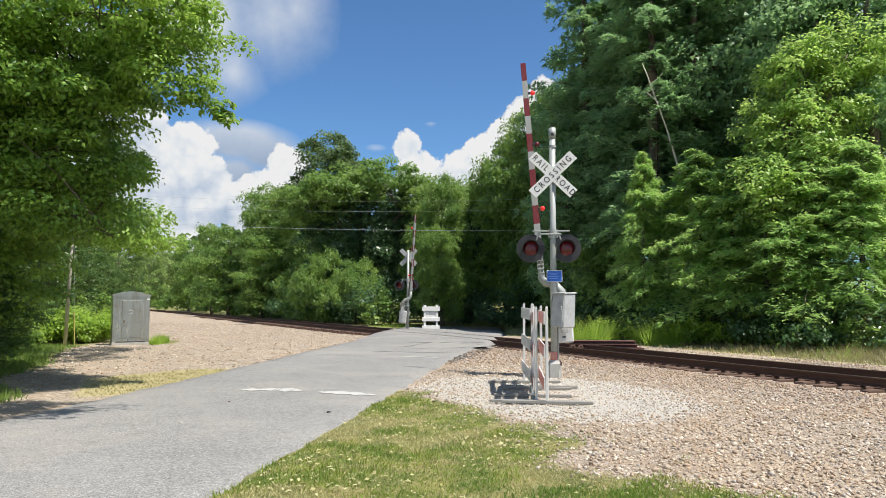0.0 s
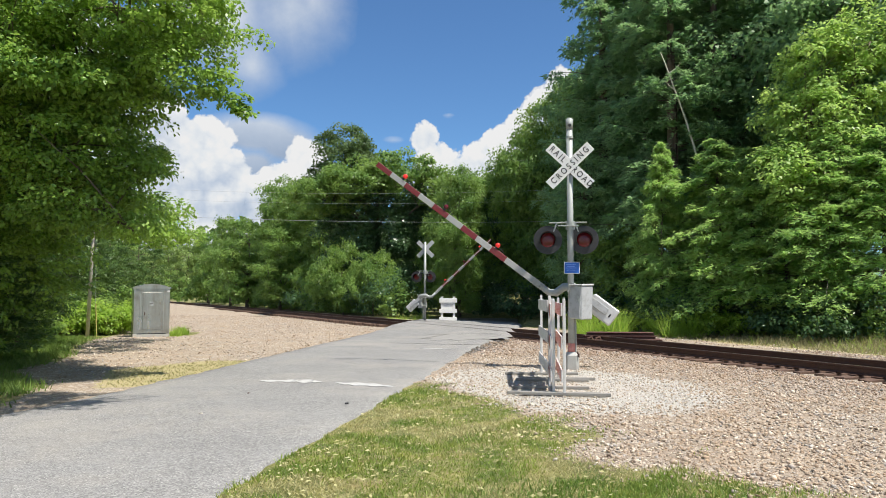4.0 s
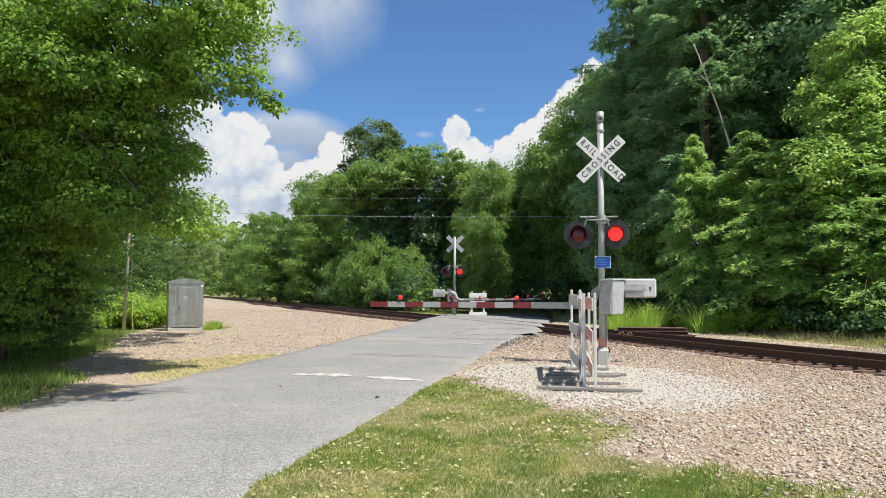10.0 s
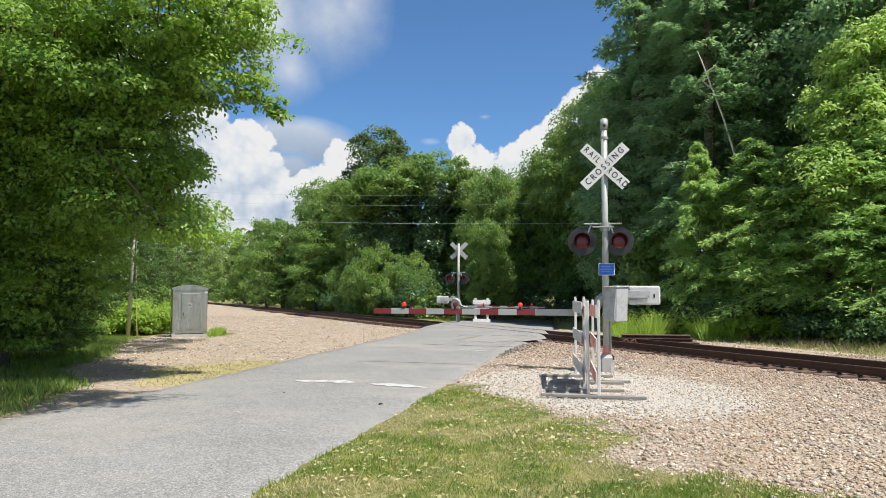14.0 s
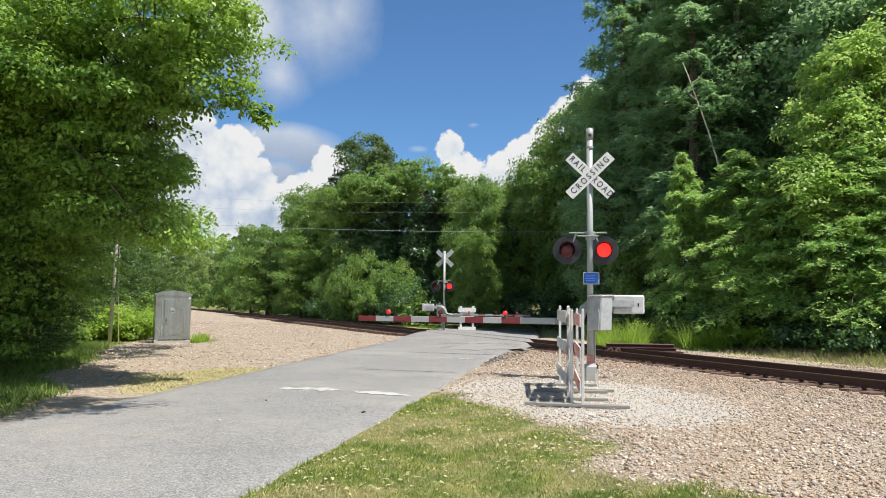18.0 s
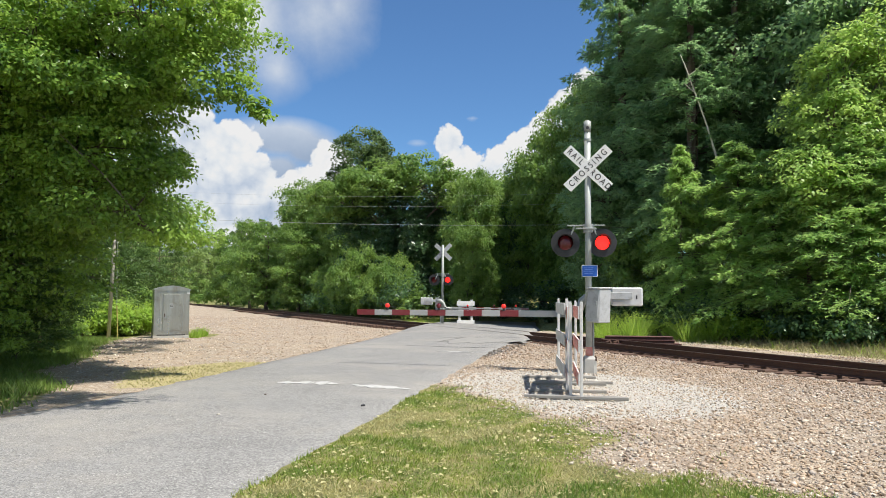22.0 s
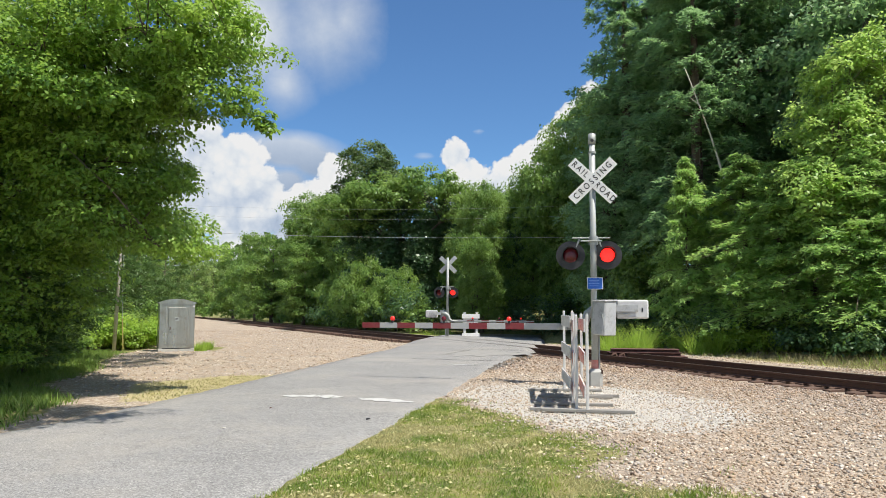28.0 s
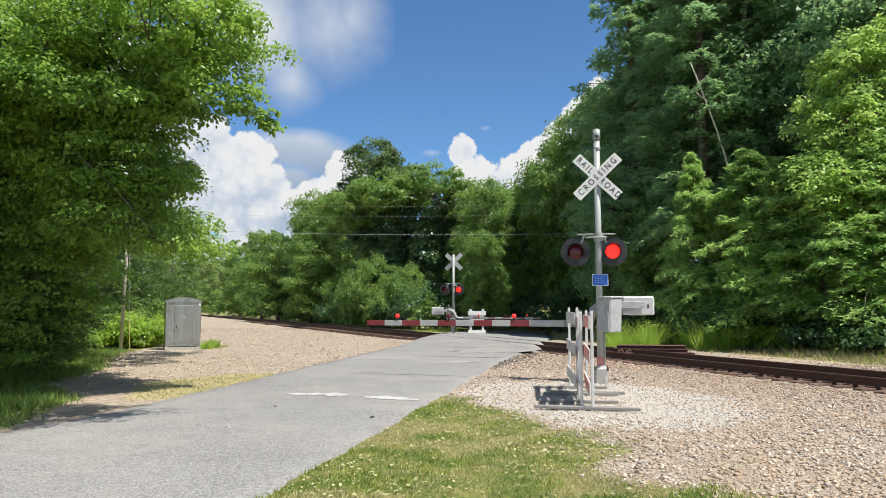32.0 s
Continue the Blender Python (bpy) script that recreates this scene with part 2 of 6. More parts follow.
M["railtop"] = painted("worn_rail_head", (0.2, 0.15, 0.12), (0.12, 0.07, 0.05), 0.4, 0.8, 0.5, 7, 0.2)
M["tie"] = painted("weathered_tie_wood", (0.1, 0.06, 0.042), (0.2, 0.125, 0.088), 0.9, 0, 0.8, 8, 0.8)
M["concrete"] = painted("concrete", (0.42, 0.41, 0.38), (0.28, 0.26, 0.22), 0.9, 0, 0.6, 4, 0.5)
M["mark"] = painted("worn_road_paint", (0.47, 0.46, 0.435), (0.25, 0.245, 0.235), 0.7, 0, 1.0, 14, 0.3)
M["patch"] = painted("tan_asphalt", (0.265, 0.254, 0.232), (0.19, 0.184, 0.172), 0.88, 0, 0.7, 3, 0.6)
M["asphalt_dark"] = painted("tar_seam", (0.1, 0.098, 0.094), (0.16, 0.157, 0.15), 0.8, 0, 0.6, 7, 0.4)
M["lens"] = painted("dark_red_lens", (0.12, 0.01, 0.016), (0.25, 0.05, 0.06), 0.12, 0, 0.3, 12, 0.05)
M["led"] = glowing("lit_red_lamp", (1.0, 0.02, 0.015), 3.2)
M["armlamp"] = glowing("lit_arm_lamp", (1.0, 0.04, 0.03), 0.7)
M["armwhite"] = painted("grey_white_sheeting", (0.4, 0.4, 0.385), (0.25, 0.24, 0.22), 0.5, 0, 0.4, 6)
M["skid"] = painted("dark_weathered_plank", (0.26, 0.25, 0.225), (0.32, 0.3, 0.27), 0.85, 0, 0.6, 6, 0.6)
M["bark"] = painted("bark", (0.13, 0.1, 0.075), (0.24, 0.21, 0.17), 0.95, 0, 0.8, 5, 1.0)
M["palewood"] = painted("weathered_pole", (0.55, 0.5, 0.42), (0.25, 0.2, 0.16), 0.9, 0, 0.6, 6, 0.6)
M["wire"] = painted("bare_cable", (0.5, 0.5, 0.5), (0.3, 0.3, 0.3), 0.5, 0.6, 0.3, 4)
M["yellow"] = painted("yellow_guard", (0.45, 0.36, 0.12), (0.4, 0.35, 0.2), 0.6, 0, 0.4, 6)
M["leaf_near"] = leafy("maple_leaf", (0.052, 0.135, 0.032), (0.24, 0.39, 0.07), (0.37, 0.52, 0.085), 0.42, 0.34)
# thicket leaf, coloured dark to add to the shade there
M["leaf_dark"] = leafy("thicket_shade_leaf", (0.045, 0.1, 0.03), (0.11, 0.19, 0.05), (0.14, 0.22, 0.05), 0.4)
M["leaf_wood"] = leafy("wood_edge_leaf", (0.1, 0.2, 0.1), (0.25, 0.4, 0.18), (0.31, 0.46, 0.18), 0.48)
M["verge"] = leafy("shaded_verge_blade", (0.07, 0.13, 0.025), (0.17, 0.27, 0.05), (0.24, 0.33, 0.07), 0.4, 0.5, 1.2)
# glossy leaf for vines and undergrowth, its colour darkened to carry their shade
M["leaf_shade"] = leafy("glossy_shade_leaf", (0.032, 0.08, 0.034), (0.1, 0.18, 0.07), (0.12, 0.21, 0.075), 0.32, 0.28)
M["litter"] = leafy("pale_fallen_leaf", (0.34, 0.31, 0.13), (0.62, 0.58, 0.33), (0.5, 0.47, 0.2), 0.3, 0.6)
M["straw"] = leafy("bank_straw", (0.2, 0.18, 0.085), (0.4, 0.34, 0.19), (0.32, 0.3, 0.13), 0.3, 0.6, 0.8)
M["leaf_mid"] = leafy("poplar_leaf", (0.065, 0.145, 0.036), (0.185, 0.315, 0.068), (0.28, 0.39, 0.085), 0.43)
M["leaf_crest"] = leafy("grey_green_leaf", (0.05, 0.095, 0.03), (0.12, 0.19, 0.06), (0.16, 0.23, 0.07), 0.36)
# lighter leaf for the distance: aerial haze is put into its colour
M["leaf_haze"] = leafy("hazed_far_leaf", (0.12, 0.2, 0.06), (0.26, 0.36, 0.11), (0.32, 0.41, 0.12), 0.42)
# brighter than a real leaf: part of the sunlight is in the colour
M["leaf_sunlit"] = leafy("sunlit_maple_leaf", (0.2, 0.34, 0.075), (0.39, 0.55, 0.16), (0.46, 0.6, 0.15), 0.52)
M["leaf_far"] = leafy("distant_leaf", (0.05, 0.095, 0.028), (0.1, 0.17, 0.045), (0.14, 0.2, 0.05), 0.34)
M["needle"] = leafy("hemlock_needle", (0.145, 0.265, 0.092), (0.36, 0.55, 0.175), (0.46, 0.62, 0.18), 0.5)
M["needle_dark"] = leafy("pine_needle", (0.12, 0.235, 0.13), (0.29, 0.45, 0.22), (0.33, 0.49, 0.2), 0.5)
M["weed"] = leafy("weed_leaf", (0.14, 0.25, 0.035), (0.33, 0.49, 0.075), (0.44, 0.58, 0.1), 0.5)
M["blade"] = leafy("grass_blade", (0.065, 0.14, 0.02), (0.2, 0.31, 0.045), (0.38, 0.41, 0.1), 0.42, 0.5, 2.2)
M["drygrass"] = leafy("dry_grass_blade", (0.3, 0.28, 0.11), (0.52, 0.47, 0.26), (0.42, 0.39, 0.17), 0.35, 0.6)


def m_stone(name, lo, hi):
    k = Nodes(name)
    mid = tuple((a + b) / 2 for a, b in zip(lo, hi))
    c = k.ramp(k.island(), (0.0, lo), (0.3, (mid[0], mid[1] * 0.9, mid[2] * 0.78)), (0.6, mid), (0.74, (mid[0] * 0.85, mid[0] * 0.83, mid[0] * 0.79)), (0.86, hi), (1.0, tuple(min(0.85, v * 1.14) for v in hi)))
    k.bump(k.noise(70, 4), 0.4, 0.006)
    c = k.mix(k.ramp(k.noise(0.45, 4, 0.6), (0.45, 0.0), (0.66, 0.5)), c, (0.42, 0.29, 0.175))
    return k.done(k.mix(k.ramp(k.noise(25, 4), (0.45, 0.0), (0.7, 0.25)), c, (0.44, 0.33, 0.23)), 0.9, 0, 0.25)


M["stone"] = m_stone("ballast_stone", (0.19, 0.15, 0.12), (0.66, 0.57, 0.46))
M["brownstone"] = m_stone("rust_dusted_ballast", (0.17, 0.125, 0.095), (0.5, 0.41, 0.33))
M["asphalt_bits"] = m_stone("broken_asphalt", (0.07, 0.068, 0.065), (0.22, 0.21, 0.2))
M["chip"] = m_stone("pale_limestone", (0.3, 0.28, 0.245), (0.66, 0.62, 0.55))

# ---- geometry helpers ----
rng = np.random.default_rng(7)


def finish(name, me, material, parent=None, label="", smooth=False):
    me.materials.append(material)
    if smooth:
        me.polygons.foreach_set("use_smooth", [True] * len(me.polygons))
    ob = new(name, me)
    if parent is not None:
        ob.parent = parent
    if label:
        ob["label"] = label
    return ob


def part(name, bm, material, parent=None, label="", smooth=False):
    me = bpy.data.meshes.new(name)
    bm.to_mesh(me)
    bm.free()
    return finish(name, me, material, parent, label, smooth)


def raw(name, verts, faces, material, parent=None, label="", smooth=False):
    """A mesh from arrays: verts (n, 3) and faces (m, k) of one size k."""
    me = bpy.data.meshes.new(name)
    verts, faces = np.asarray(verts, np.float32), np.asarray(faces, np.int32)
    k = faces.shape[1]
    me.vertices.add(len(verts))
    me.vertices.foreach_set("co", verts.ravel())
    me.loops.add(faces.size)
    me.loops.foreach_set("vertex_index", faces.ravel())
    me.polygons.add(len(faces))
    me.polygons.foreach_set("loop_start", np.arange(0, faces.size, k, dtype=np.int32))
    me.update(calc_edges=True)
    return finish(name, me, material, parent, label, smooth)


def empty(name, m, label, category, group="", kind=""):
    ob = new(name)
    ob.empty_display_size = 0.2
    ob.matrix_basis = m
    return tagged(ob, label, category, group, kind)


def add_box(bm, c, s, turn=None, bevel=0.0):
    m = Matrix.Translation(c) @ (turn or Matrix()) @ Matrix.Diagonal((*s, 1))
    r = bmesh.ops.create_cube(bm, size=1.0, matrix=m)
    if bevel:
        es = list({e for v in r["verts"] for e in v.link_edges})
        bmesh.ops.bevel(bm, geom=es, offset=bevel, segments=1, affect="EDGES")
    return bm


def box(c, s, turn=None, bevel=0.008):
    return add_box(bmesh.new(), c, s, turn, bevel)


def add_rod(bm, a, b, r0, r1=None, n=12):
    a, b = Vector(a), Vector(b)
    d = b - a
    m = Matrix.Translation((a + b) / 2) @ d.to_track_quat("Z", "Y").to_matrix().to_4x4()
    bmesh.ops.create_cone(bm, cap_ends=True, segments=n, radius1=r0, radius2=r0 if r1 is None else r1, depth=d.length, matrix=m)
    return bm


def rod(a, b, r0, r1=None, n=12):
    return add_rod(bmesh.new(), a, b, r0, r1, n)


def add_path(bm, pts, radii, n=8):
    """A tube of changing thickness along points."""
    rings = []
    pts = [Vector(p) for p in pts]
    for i, p in enumerate(pts):
        d = (pts[min(i + 1, len(pts) - 1)] - pts[max(i - 1, 0)]).normalized()
        q = d.to_track_quat("Z", "Y")
        rings.append([bm.verts.new(p + q @ Vector((radii[i] * math.cos(a), radii[i] * math.sin(a), 0))) for a in (2 * math.pi * j / n for j in range(n))])
    for r, s in zip(rings, rings[1:]):
        for j in range(n):
            bm.faces.new((r[j], r[(j + 1) % n], s[(j + 1) % n], s[j]))
    bm.faces.new(rings[-1])
    bm.faces.new(rings[0][::-1])
    return bm


def text_mesh(name, body, size, m, material, parent, squeeze=1.0, label="", space=1.0):
    cu = bpy.data.curves.new(name, "FONT")
    cu.offset, cu.space_character = 0.0015, space
    cu.body, cu.size, cu.extrude, cu.align_x, cu.align_y = body, size, 0.002, "CENTER", "CENTER"
    ob = bpy.data.objects.new(name, cu)
    scene.collection.objects.link(ob)
    bpy.context.view_layer.update()
    me = bpy.data.meshes.new_from_object(ob.evaluated_get(bpy.context.evaluated_depsgraph_get()))
    bpy.data.objects.remove(ob)
    me.transform(m @ Matrix.Diagonal((squeeze, 1, 1, 1)))
    me.materials.clear()
    return finish(name, me, material, parent, label)


# ---- plan ----
def ease(v, a, b):
    k = np.clip((v - a) / (b - a), 0, 1)
    return k * k * (3 - 2 * k)


TRACK_Y = np.arange(-40.0, 260.0, 0.5)
_slope = -0.40 - 0.07 * ease(TRACK_Y, 22, 36)
_x = np.cumsum(_slope) * 0.5
TRACK_X = _x - np.interp(14.4, TRACK_Y, _x) + 8.9


def near_rail(y):
    """x of the rail next to the camera, at y."""
    return np.interp(y, TRACK_Y, TRACK_X)


def rail_frame(y):
    """Place of the near rail, the way along it and the way across to the other rail."""
    d = Vector((float(near_rail(y + 0.5) - near_rail(y - 0.5)), 1.0, 0)).normalized()
    return Vector((float(near_rail(y)), y, 0)), d, Vector((d.y, -d.x, 0))


def from_track(x, y):
    """Distance across from the near rail, positive beyond it."""
    return (x - near_rail(y)) * 0.92


RAIL_TOP = 0.13


def height(x, y):
    x, y = np.asarray(x, float), np.asarray(y, float)
    d = from_track(x, y) - 0.75
    bed = np.exp(-((d / 2.0) ** 4))
    z = -0.02 - (0.11 + 0.05 * ease(y, 33, 40)) * bed - 0.10 * ease(y, 33, 40) * np.exp(-((d / 5.0) ** 2))
    z = z + 0.05 * np.sin(x * 0.31 + 1.3) * np.sin(y * 0.23) * (1 - bed) * ease(np.hypot(x, y), 40, 70)
    z = z + 0.008 * np.sin(x * 2.1 + y * 1.3) * np.sin(y * 1.9 - x * 0.7)
    z = z + 2.2 * ease(d, 6, 26) * ease(x, 4, 14) + 0.5 * ease(-x - 11, 0, 10) * ease(-d, 12, 20)
    return z


def road_left(y):
    return np.interp(y, [-8, 5, 8.7, 11.2, 15.1, 19.6, 28, 37, 48, 60], [-7.5, -6.3, -5.5, -4.85, -4.2, -3.5, -2.1, -0.8, 1.2, 3.4])


def road_right(y):
    return np.interp(y, [-8, 5.3, 11.6, 17.9, 22.6, 29.3, 38, 48, 60], [-4.4, -1.68, -0.36, 0.93, 2.0, 3.75, 5.4, 6.6, 8.5])


def road_z(x, y):
    d = from_track(x, y) - 0.75
    return 0.012 + (RAIL_TOP - 0.014) * (1 - ease(np.abs(d), 1.0, 5.5)) - 0.35 * ease(d, 3, 14)


# ---- ground ----
def inside(x, y, poly):
    """How far inside a polygon (soft, in metres; negative outside)."""
    x, y = np.asarray(x, float), np.asarray(y, float)
    ins = np.zeros(x.shape, bool)
    dist = np.full(x.shape, 1e9)
    for (x0, y0), (x1, y1) in zip(poly, poly[1:] + poly[:1]):
        cross = ((y0 > y) != (y1 > y)) & (x < (x1 - x0) * (y - y0) / ((y1 - y0) or 1e-9) + x0)
        ins ^= cross
        k = np.clip(((x - x0) * (x1 - x0) + (y - y0) * (y1 - y0)) / ((x1 - x0) ** 2 + (y1 - y0) ** 2), 0, 1)
        dist = np.minimum(dist, np.hypot(x - x0 - k * (x1 - x0), y - y0 - k * (y1 - y0)))
    return np.where(ins, dist, -dist)


LAWN = [(-9, -30), (-5.9, -8), (-3.0, 5.3), (-1.6, 11.6), (0.05, 13.0), (0.75, 11.6), (1.5, 9.6), (2.1, 7.7), (2.6, 6.2), (3.4, 5.3), (6.5, 3.5), (12, -8), (14, -30)]
PALE = [(0.2, 13.6), (0.9, 11.4), (1.7, 9.7), (3.4, 9.4), (4.7, 10.6), (5.0, 12.6), (4.2, 14.6), (2.4, 15.6), (0.8, 15.2)]
LEFT_GREEN = [(-60, -30), (-9, -30), (-6.4, 5), (-5.7, 8.7), (-6.0, 11.2), (-6.6, 13.0), (-8.2, 15.0), (-8.6, 18), (-9.8, 21), (-11.2, 25), (-11.6, 29), (-14, 36), (-25, 60), (-60, 110)]
LEFT_DRY = [(-5.4, 12.4), (-4.0, 12.6), (-3.5, 15.5), (-3.6, 17.6), (-5.0, 17.2), (-6.4, 15.2)]
CABINET_GREEN = [(-11.6, 28.5), (-9.2, 28.2), (-8.6, 27.4), (-8.9, 30), (-11.5, 31)]


def zones(x, y):
    """Lawn, pale stone and dry grass at a place, each about -1 to 2 with 0.5 at the edge."""
    soft = lambda poly, w: 0.5 + np.clip(inside(x, y, poly) / w, -1.5, 1.5)
    far = from_track(x, y)
    beyond = 0.5 + np.clip((far - 4.6) / 0.8, -1.5, 1.5)
    grass = np.maximum.reduce([soft(LAWN, 0.8), soft(LEFT_GREEN, 0.8), soft(CABINET_GREEN, 0.5), beyond])
    bare = np.exp(-(((x - 1.75) / 0.75) ** 2 + ((y - 7.0) / 0.6) ** 2)) * 1.25 + 0.18 * np.sin(x * 3.1 + y) * np.sin(y * 2.3 - x) * ease(x - road_right(y), 0.3, 1.0) + np.exp(-(((x - 2.6) / 0.8) ** 2 + ((y - 5.2) / 0.5) ** 2)) * 0.6
    grass = grass - bare
    dry = np.maximum(soft(LEFT_DRY, 0.7), 0.5 + np.clip(np.minimum(far - 4.3, 9.0 - far) / 0.8, -1.5, 1.0) - 0.9 * (y > 24))
    pale = soft(PALE, 1.3)
    return grass, pale, dry


def spaced(lo, hi, step, reach, growth=1.22):
    mid = list(np.arange(lo, hi + 1e-6, step))
    out, s, v = [], step, hi
    while v < reach:
        s *= growth
        v += s
        out.append(v)
    back, s, v = [], step, lo
    while v > -reach:
        s *= growth
        v -= s
        back.append(v)
    return np.array(back[::-1] + mid + out)


def build_ground():
    xs, ys = spaced(-13, 13, 0.24, 1800), spaced(2.5, 36, 0.24, 2400)
    gx, gy = np.meshgrid(xs, ys)
    x, y = gx.ravel(), gy.ravel()
    g, p, d = zones(x, y)
    z = height(x, y)
    far = np.hypot(x, y)
    z = np.where(far > 260, 0.0, z)
    under = (x > road_left(y) - 0.3) & (x < road_right(y) + 0.3) & (y > 20) & (y < 60)
    z = np.where(under, np.minimum(z, road_z(x, y) - 0.12), z)
    n, m = len(ys), len(xs)
    idx = np.arange(n * m).reshape(n, m)
    faces = np.stack([idx[:-1, :-1], idx[:-1, 1:], idx[1:, 1:], idx[1:, :-1]], -1).reshape(-1, 4)
    ob = raw("ground", np.stack([x, y, z], 1), faces, M["ground"], smooth=True)
    for name, v in (("grass", g), ("pale", p), ("dry", d)):
        a = ob.data.attributes.new(name, "FLOAT", "POINT")
        a.data.foreach_set("value", v.astype(np.float32))
    return tagged(ob, "tan railway gravel with mown lawn and weedy verges", "ground", kind="structure")


build_ground()


def road_piece(name, lo, hi, parent):
    """The strip of road whose distance across from the near rail lies between lo and hi."""
    bm = bmesh.new()
    ys = np.concatenate([np.arange(-8, 20, 0.25), np.arange(20, 46, 0.4), np.arange(46, 61, 2.0)])
    cols = 15
    grid = []
    for y in ys:
        a, b = float(road_left(y)), float(road_right(y))
        row = []
        for j in range(cols):
            x = a + (b - a) * j / (cols - 1)
            wob = 0.03 * math.sin(y * 2.3 + j) * math.sin(y * 0.9 + 2) + 0.025 * math.sin(y * 7.1) + 0.02 * math.sin(y * 17.3) if j in (0, cols - 1) else 0
            crown = 0.03 * (1 - (2 * j / (cols - 1) - 1) ** 2)
            row.append(bm.verts.new((x + wob, y, float(road_z(x, y)) + crown * (1 if y < 20 else 0.3))))
        grid.append(row)
    for r, s in zip(grid, grid[1:]):
        for j in range(cols - 1):
            bm.faces.new((r[j], r[j + 1], s[j + 1], s[j]))
    p, d, across = rail_frame(31.0)
    for off, keep in ((lo, 1), (hi, -1)):
        if off is None:
            continue
        q = p + across * off
        bmesh.ops.bisect_plane(bm, geom=bm.verts[:] + bm.edges[:] + bm.faces[:], plane_co=q, plane_no=across * keep, clear_inner=True)
    out = [e for e in bm.edges if e.is_boundary]
    ext = bmesh.ops.extrude_edge_only(bm, edges=out)
    for v in [v for v in ext["geom"] if isinstance(v, bmesh.types.BMVert)]:
        v.co.z -= 0.16
        t = float(from_track(v.co.x, v.co.y))
        if min(abs(t - q) for q in (-0.06, 0.11, 1.41, 1.58)) > 0.05:
            mid = float(road_left(v.co.y) + road_right(v.co.y)) / 2
            v.co.x += math.copysign(0.16 + 0.3 * math.exp(-((t + 1.5) / 3.0) ** 2) * (0.6 + 0.4 * math.sin(v.co.y * 3.7)), v.co.x - mid)
    bmesh.ops.recalc_face_normals(bm, faces=bm.faces[:])
    return part(name, bm, M["asphalt"], parent, smooth=True)


road = empty("road", Matrix(), "worn grey asphalt country lane rising to the rails", "road", kind="structure")
road_piece("approach", None, -0.06, road)
road_piece("crossing_panel", 0.11, 1.41, road)
road_piece("far_lane", 1.58, None, road)


def paint_strip(pts, half, seed):
    """Flaking road paint: a run of ragged flat blotches, a few millimetres thick."""
    r = random.Random(seed)
    bm = bmesh.new()
    a, b = Vector(pts[0]), Vector(pts[1])
    d = (b - a).normalized()
    side = Vector((-d.y, d.x, 0))
    n = 44
    top = []
    for i in range(n + 1):
        p = a + (b - a) * i / n
        k = i / n
        taper = min(1.0, 5 * k + 0.25, 5 * (1 - k) + 0.25)
        w0 = half * taper * (0.62 + 0.22 * math.sin(7.3 * k + seed) + 0.2 * math.sin(19 * k + 2 * seed) + 0.16 * r.random())
        w1 = half * taper * (0.55 + 0.25 * math.sin(5.1 * k + 3 * seed) + 0.2 * math.sin(23 * k + seed) + 0.16 * r.random())
        z = lambda q: float(road_z(q.x, q.y)) + 0.03 * (1 - ((q.x - float(road_left(q.y))) / float(road_right(q.y) - road_left(q.y)) * 2 - 1) ** 2) * (1 if q.y < 20 else 0.3) + 0.005
        u, v = p + side * w0, p - side * w1
        u.z, v.z = z(u), z(v)
        top.append((bm.verts.new(u), bm.verts.new(v)))
    for i in range(n):
        if r.random() > 0.03:
            bm.faces.new((top[i][0], top[i][1], top[i + 1][1], top[i + 1][0]))
    ext = bmesh.ops.extrude_face_region(bm, geom=bm.faces[:])
    for v in [v for v in ext["geom"] if isinstance(v, bmesh.types.BMVert)]:
        v.co.z += 0.003
    return bm


part("repair_patch", paint_strip([(0.2, 26.0, 0), (3.0, 24.4, 0)], 1.5, 6), M["patch"], road, "lighter tan asphalt patch")
part("tar_seam", paint_strip([(-0.9, 22.9, 0), (2.0, 21.9, 0)], 0.035, 9), M["asphalt_dark"], road, "dark tar seam")
part("tar_seam", paint_strip([(0.3, 27.2, 0), (3.1, 26.2, 0)], 0.05, 11), M["asphalt_dark"], road, "dark tar seam")
stop = empty("stop_line", Matrix(), "worn white stop line painted across asphalt", "road marking", kind="structure")
part("paint", paint_strip([(-2.75, 12.75, 0), (-1.68, 12.62, 0)], 0.25, 3), M["mark"], stop)
part("paint", paint_strip([(-1.42, 12.5, 0), (-0.42, 12.12, 0)], 0.2, 4), M["mark"], stop)
part("paint", paint_strip([(0.05, 20.6, 0), (1.05, 20.3, 0)], 0.12, 5), M["mark"], stop)


# ---- railway ----
def rail_profile():
    return [(-0.07, 0), (0.07, 0), (0.07, 0.012), (0.012, 0.03), (0.01, 0.125), (0.036, 0.135), (0.036, 0.165), (0.026, 0.172), (-0.026, 0.172), (-0.036, 0.165), (-0.036, 0.135), (-0.01, 0.125), (-0.012, 0.03), (-0.07, 0.012)]


def rail_bm(off):
    bm = bmesh.new()
    rings = []
    for y in list(np.arange(-36, 60, 1.5)) + list(np.arange(60, 236, 6.0)):
        p, d, ac = rail_frame(float(y))
        p = p + ac * off
        rings.append([bm.verts.new((p.x + ac.x * u, p.y + ac.y * u, RAIL_TOP - 0.172 + v)) for u, v in rail_profile()])
    n = len(rings[0])
    for r, s in zip(rings, rings[1:]):
        for j in range(n):
            bm.faces.new((r[j], s[j], s[(j + 1) % n], r[(j + 1) % n]))
    bmesh.ops.recalc_face_normals(bm, faces=bm.faces[:])
    return bm


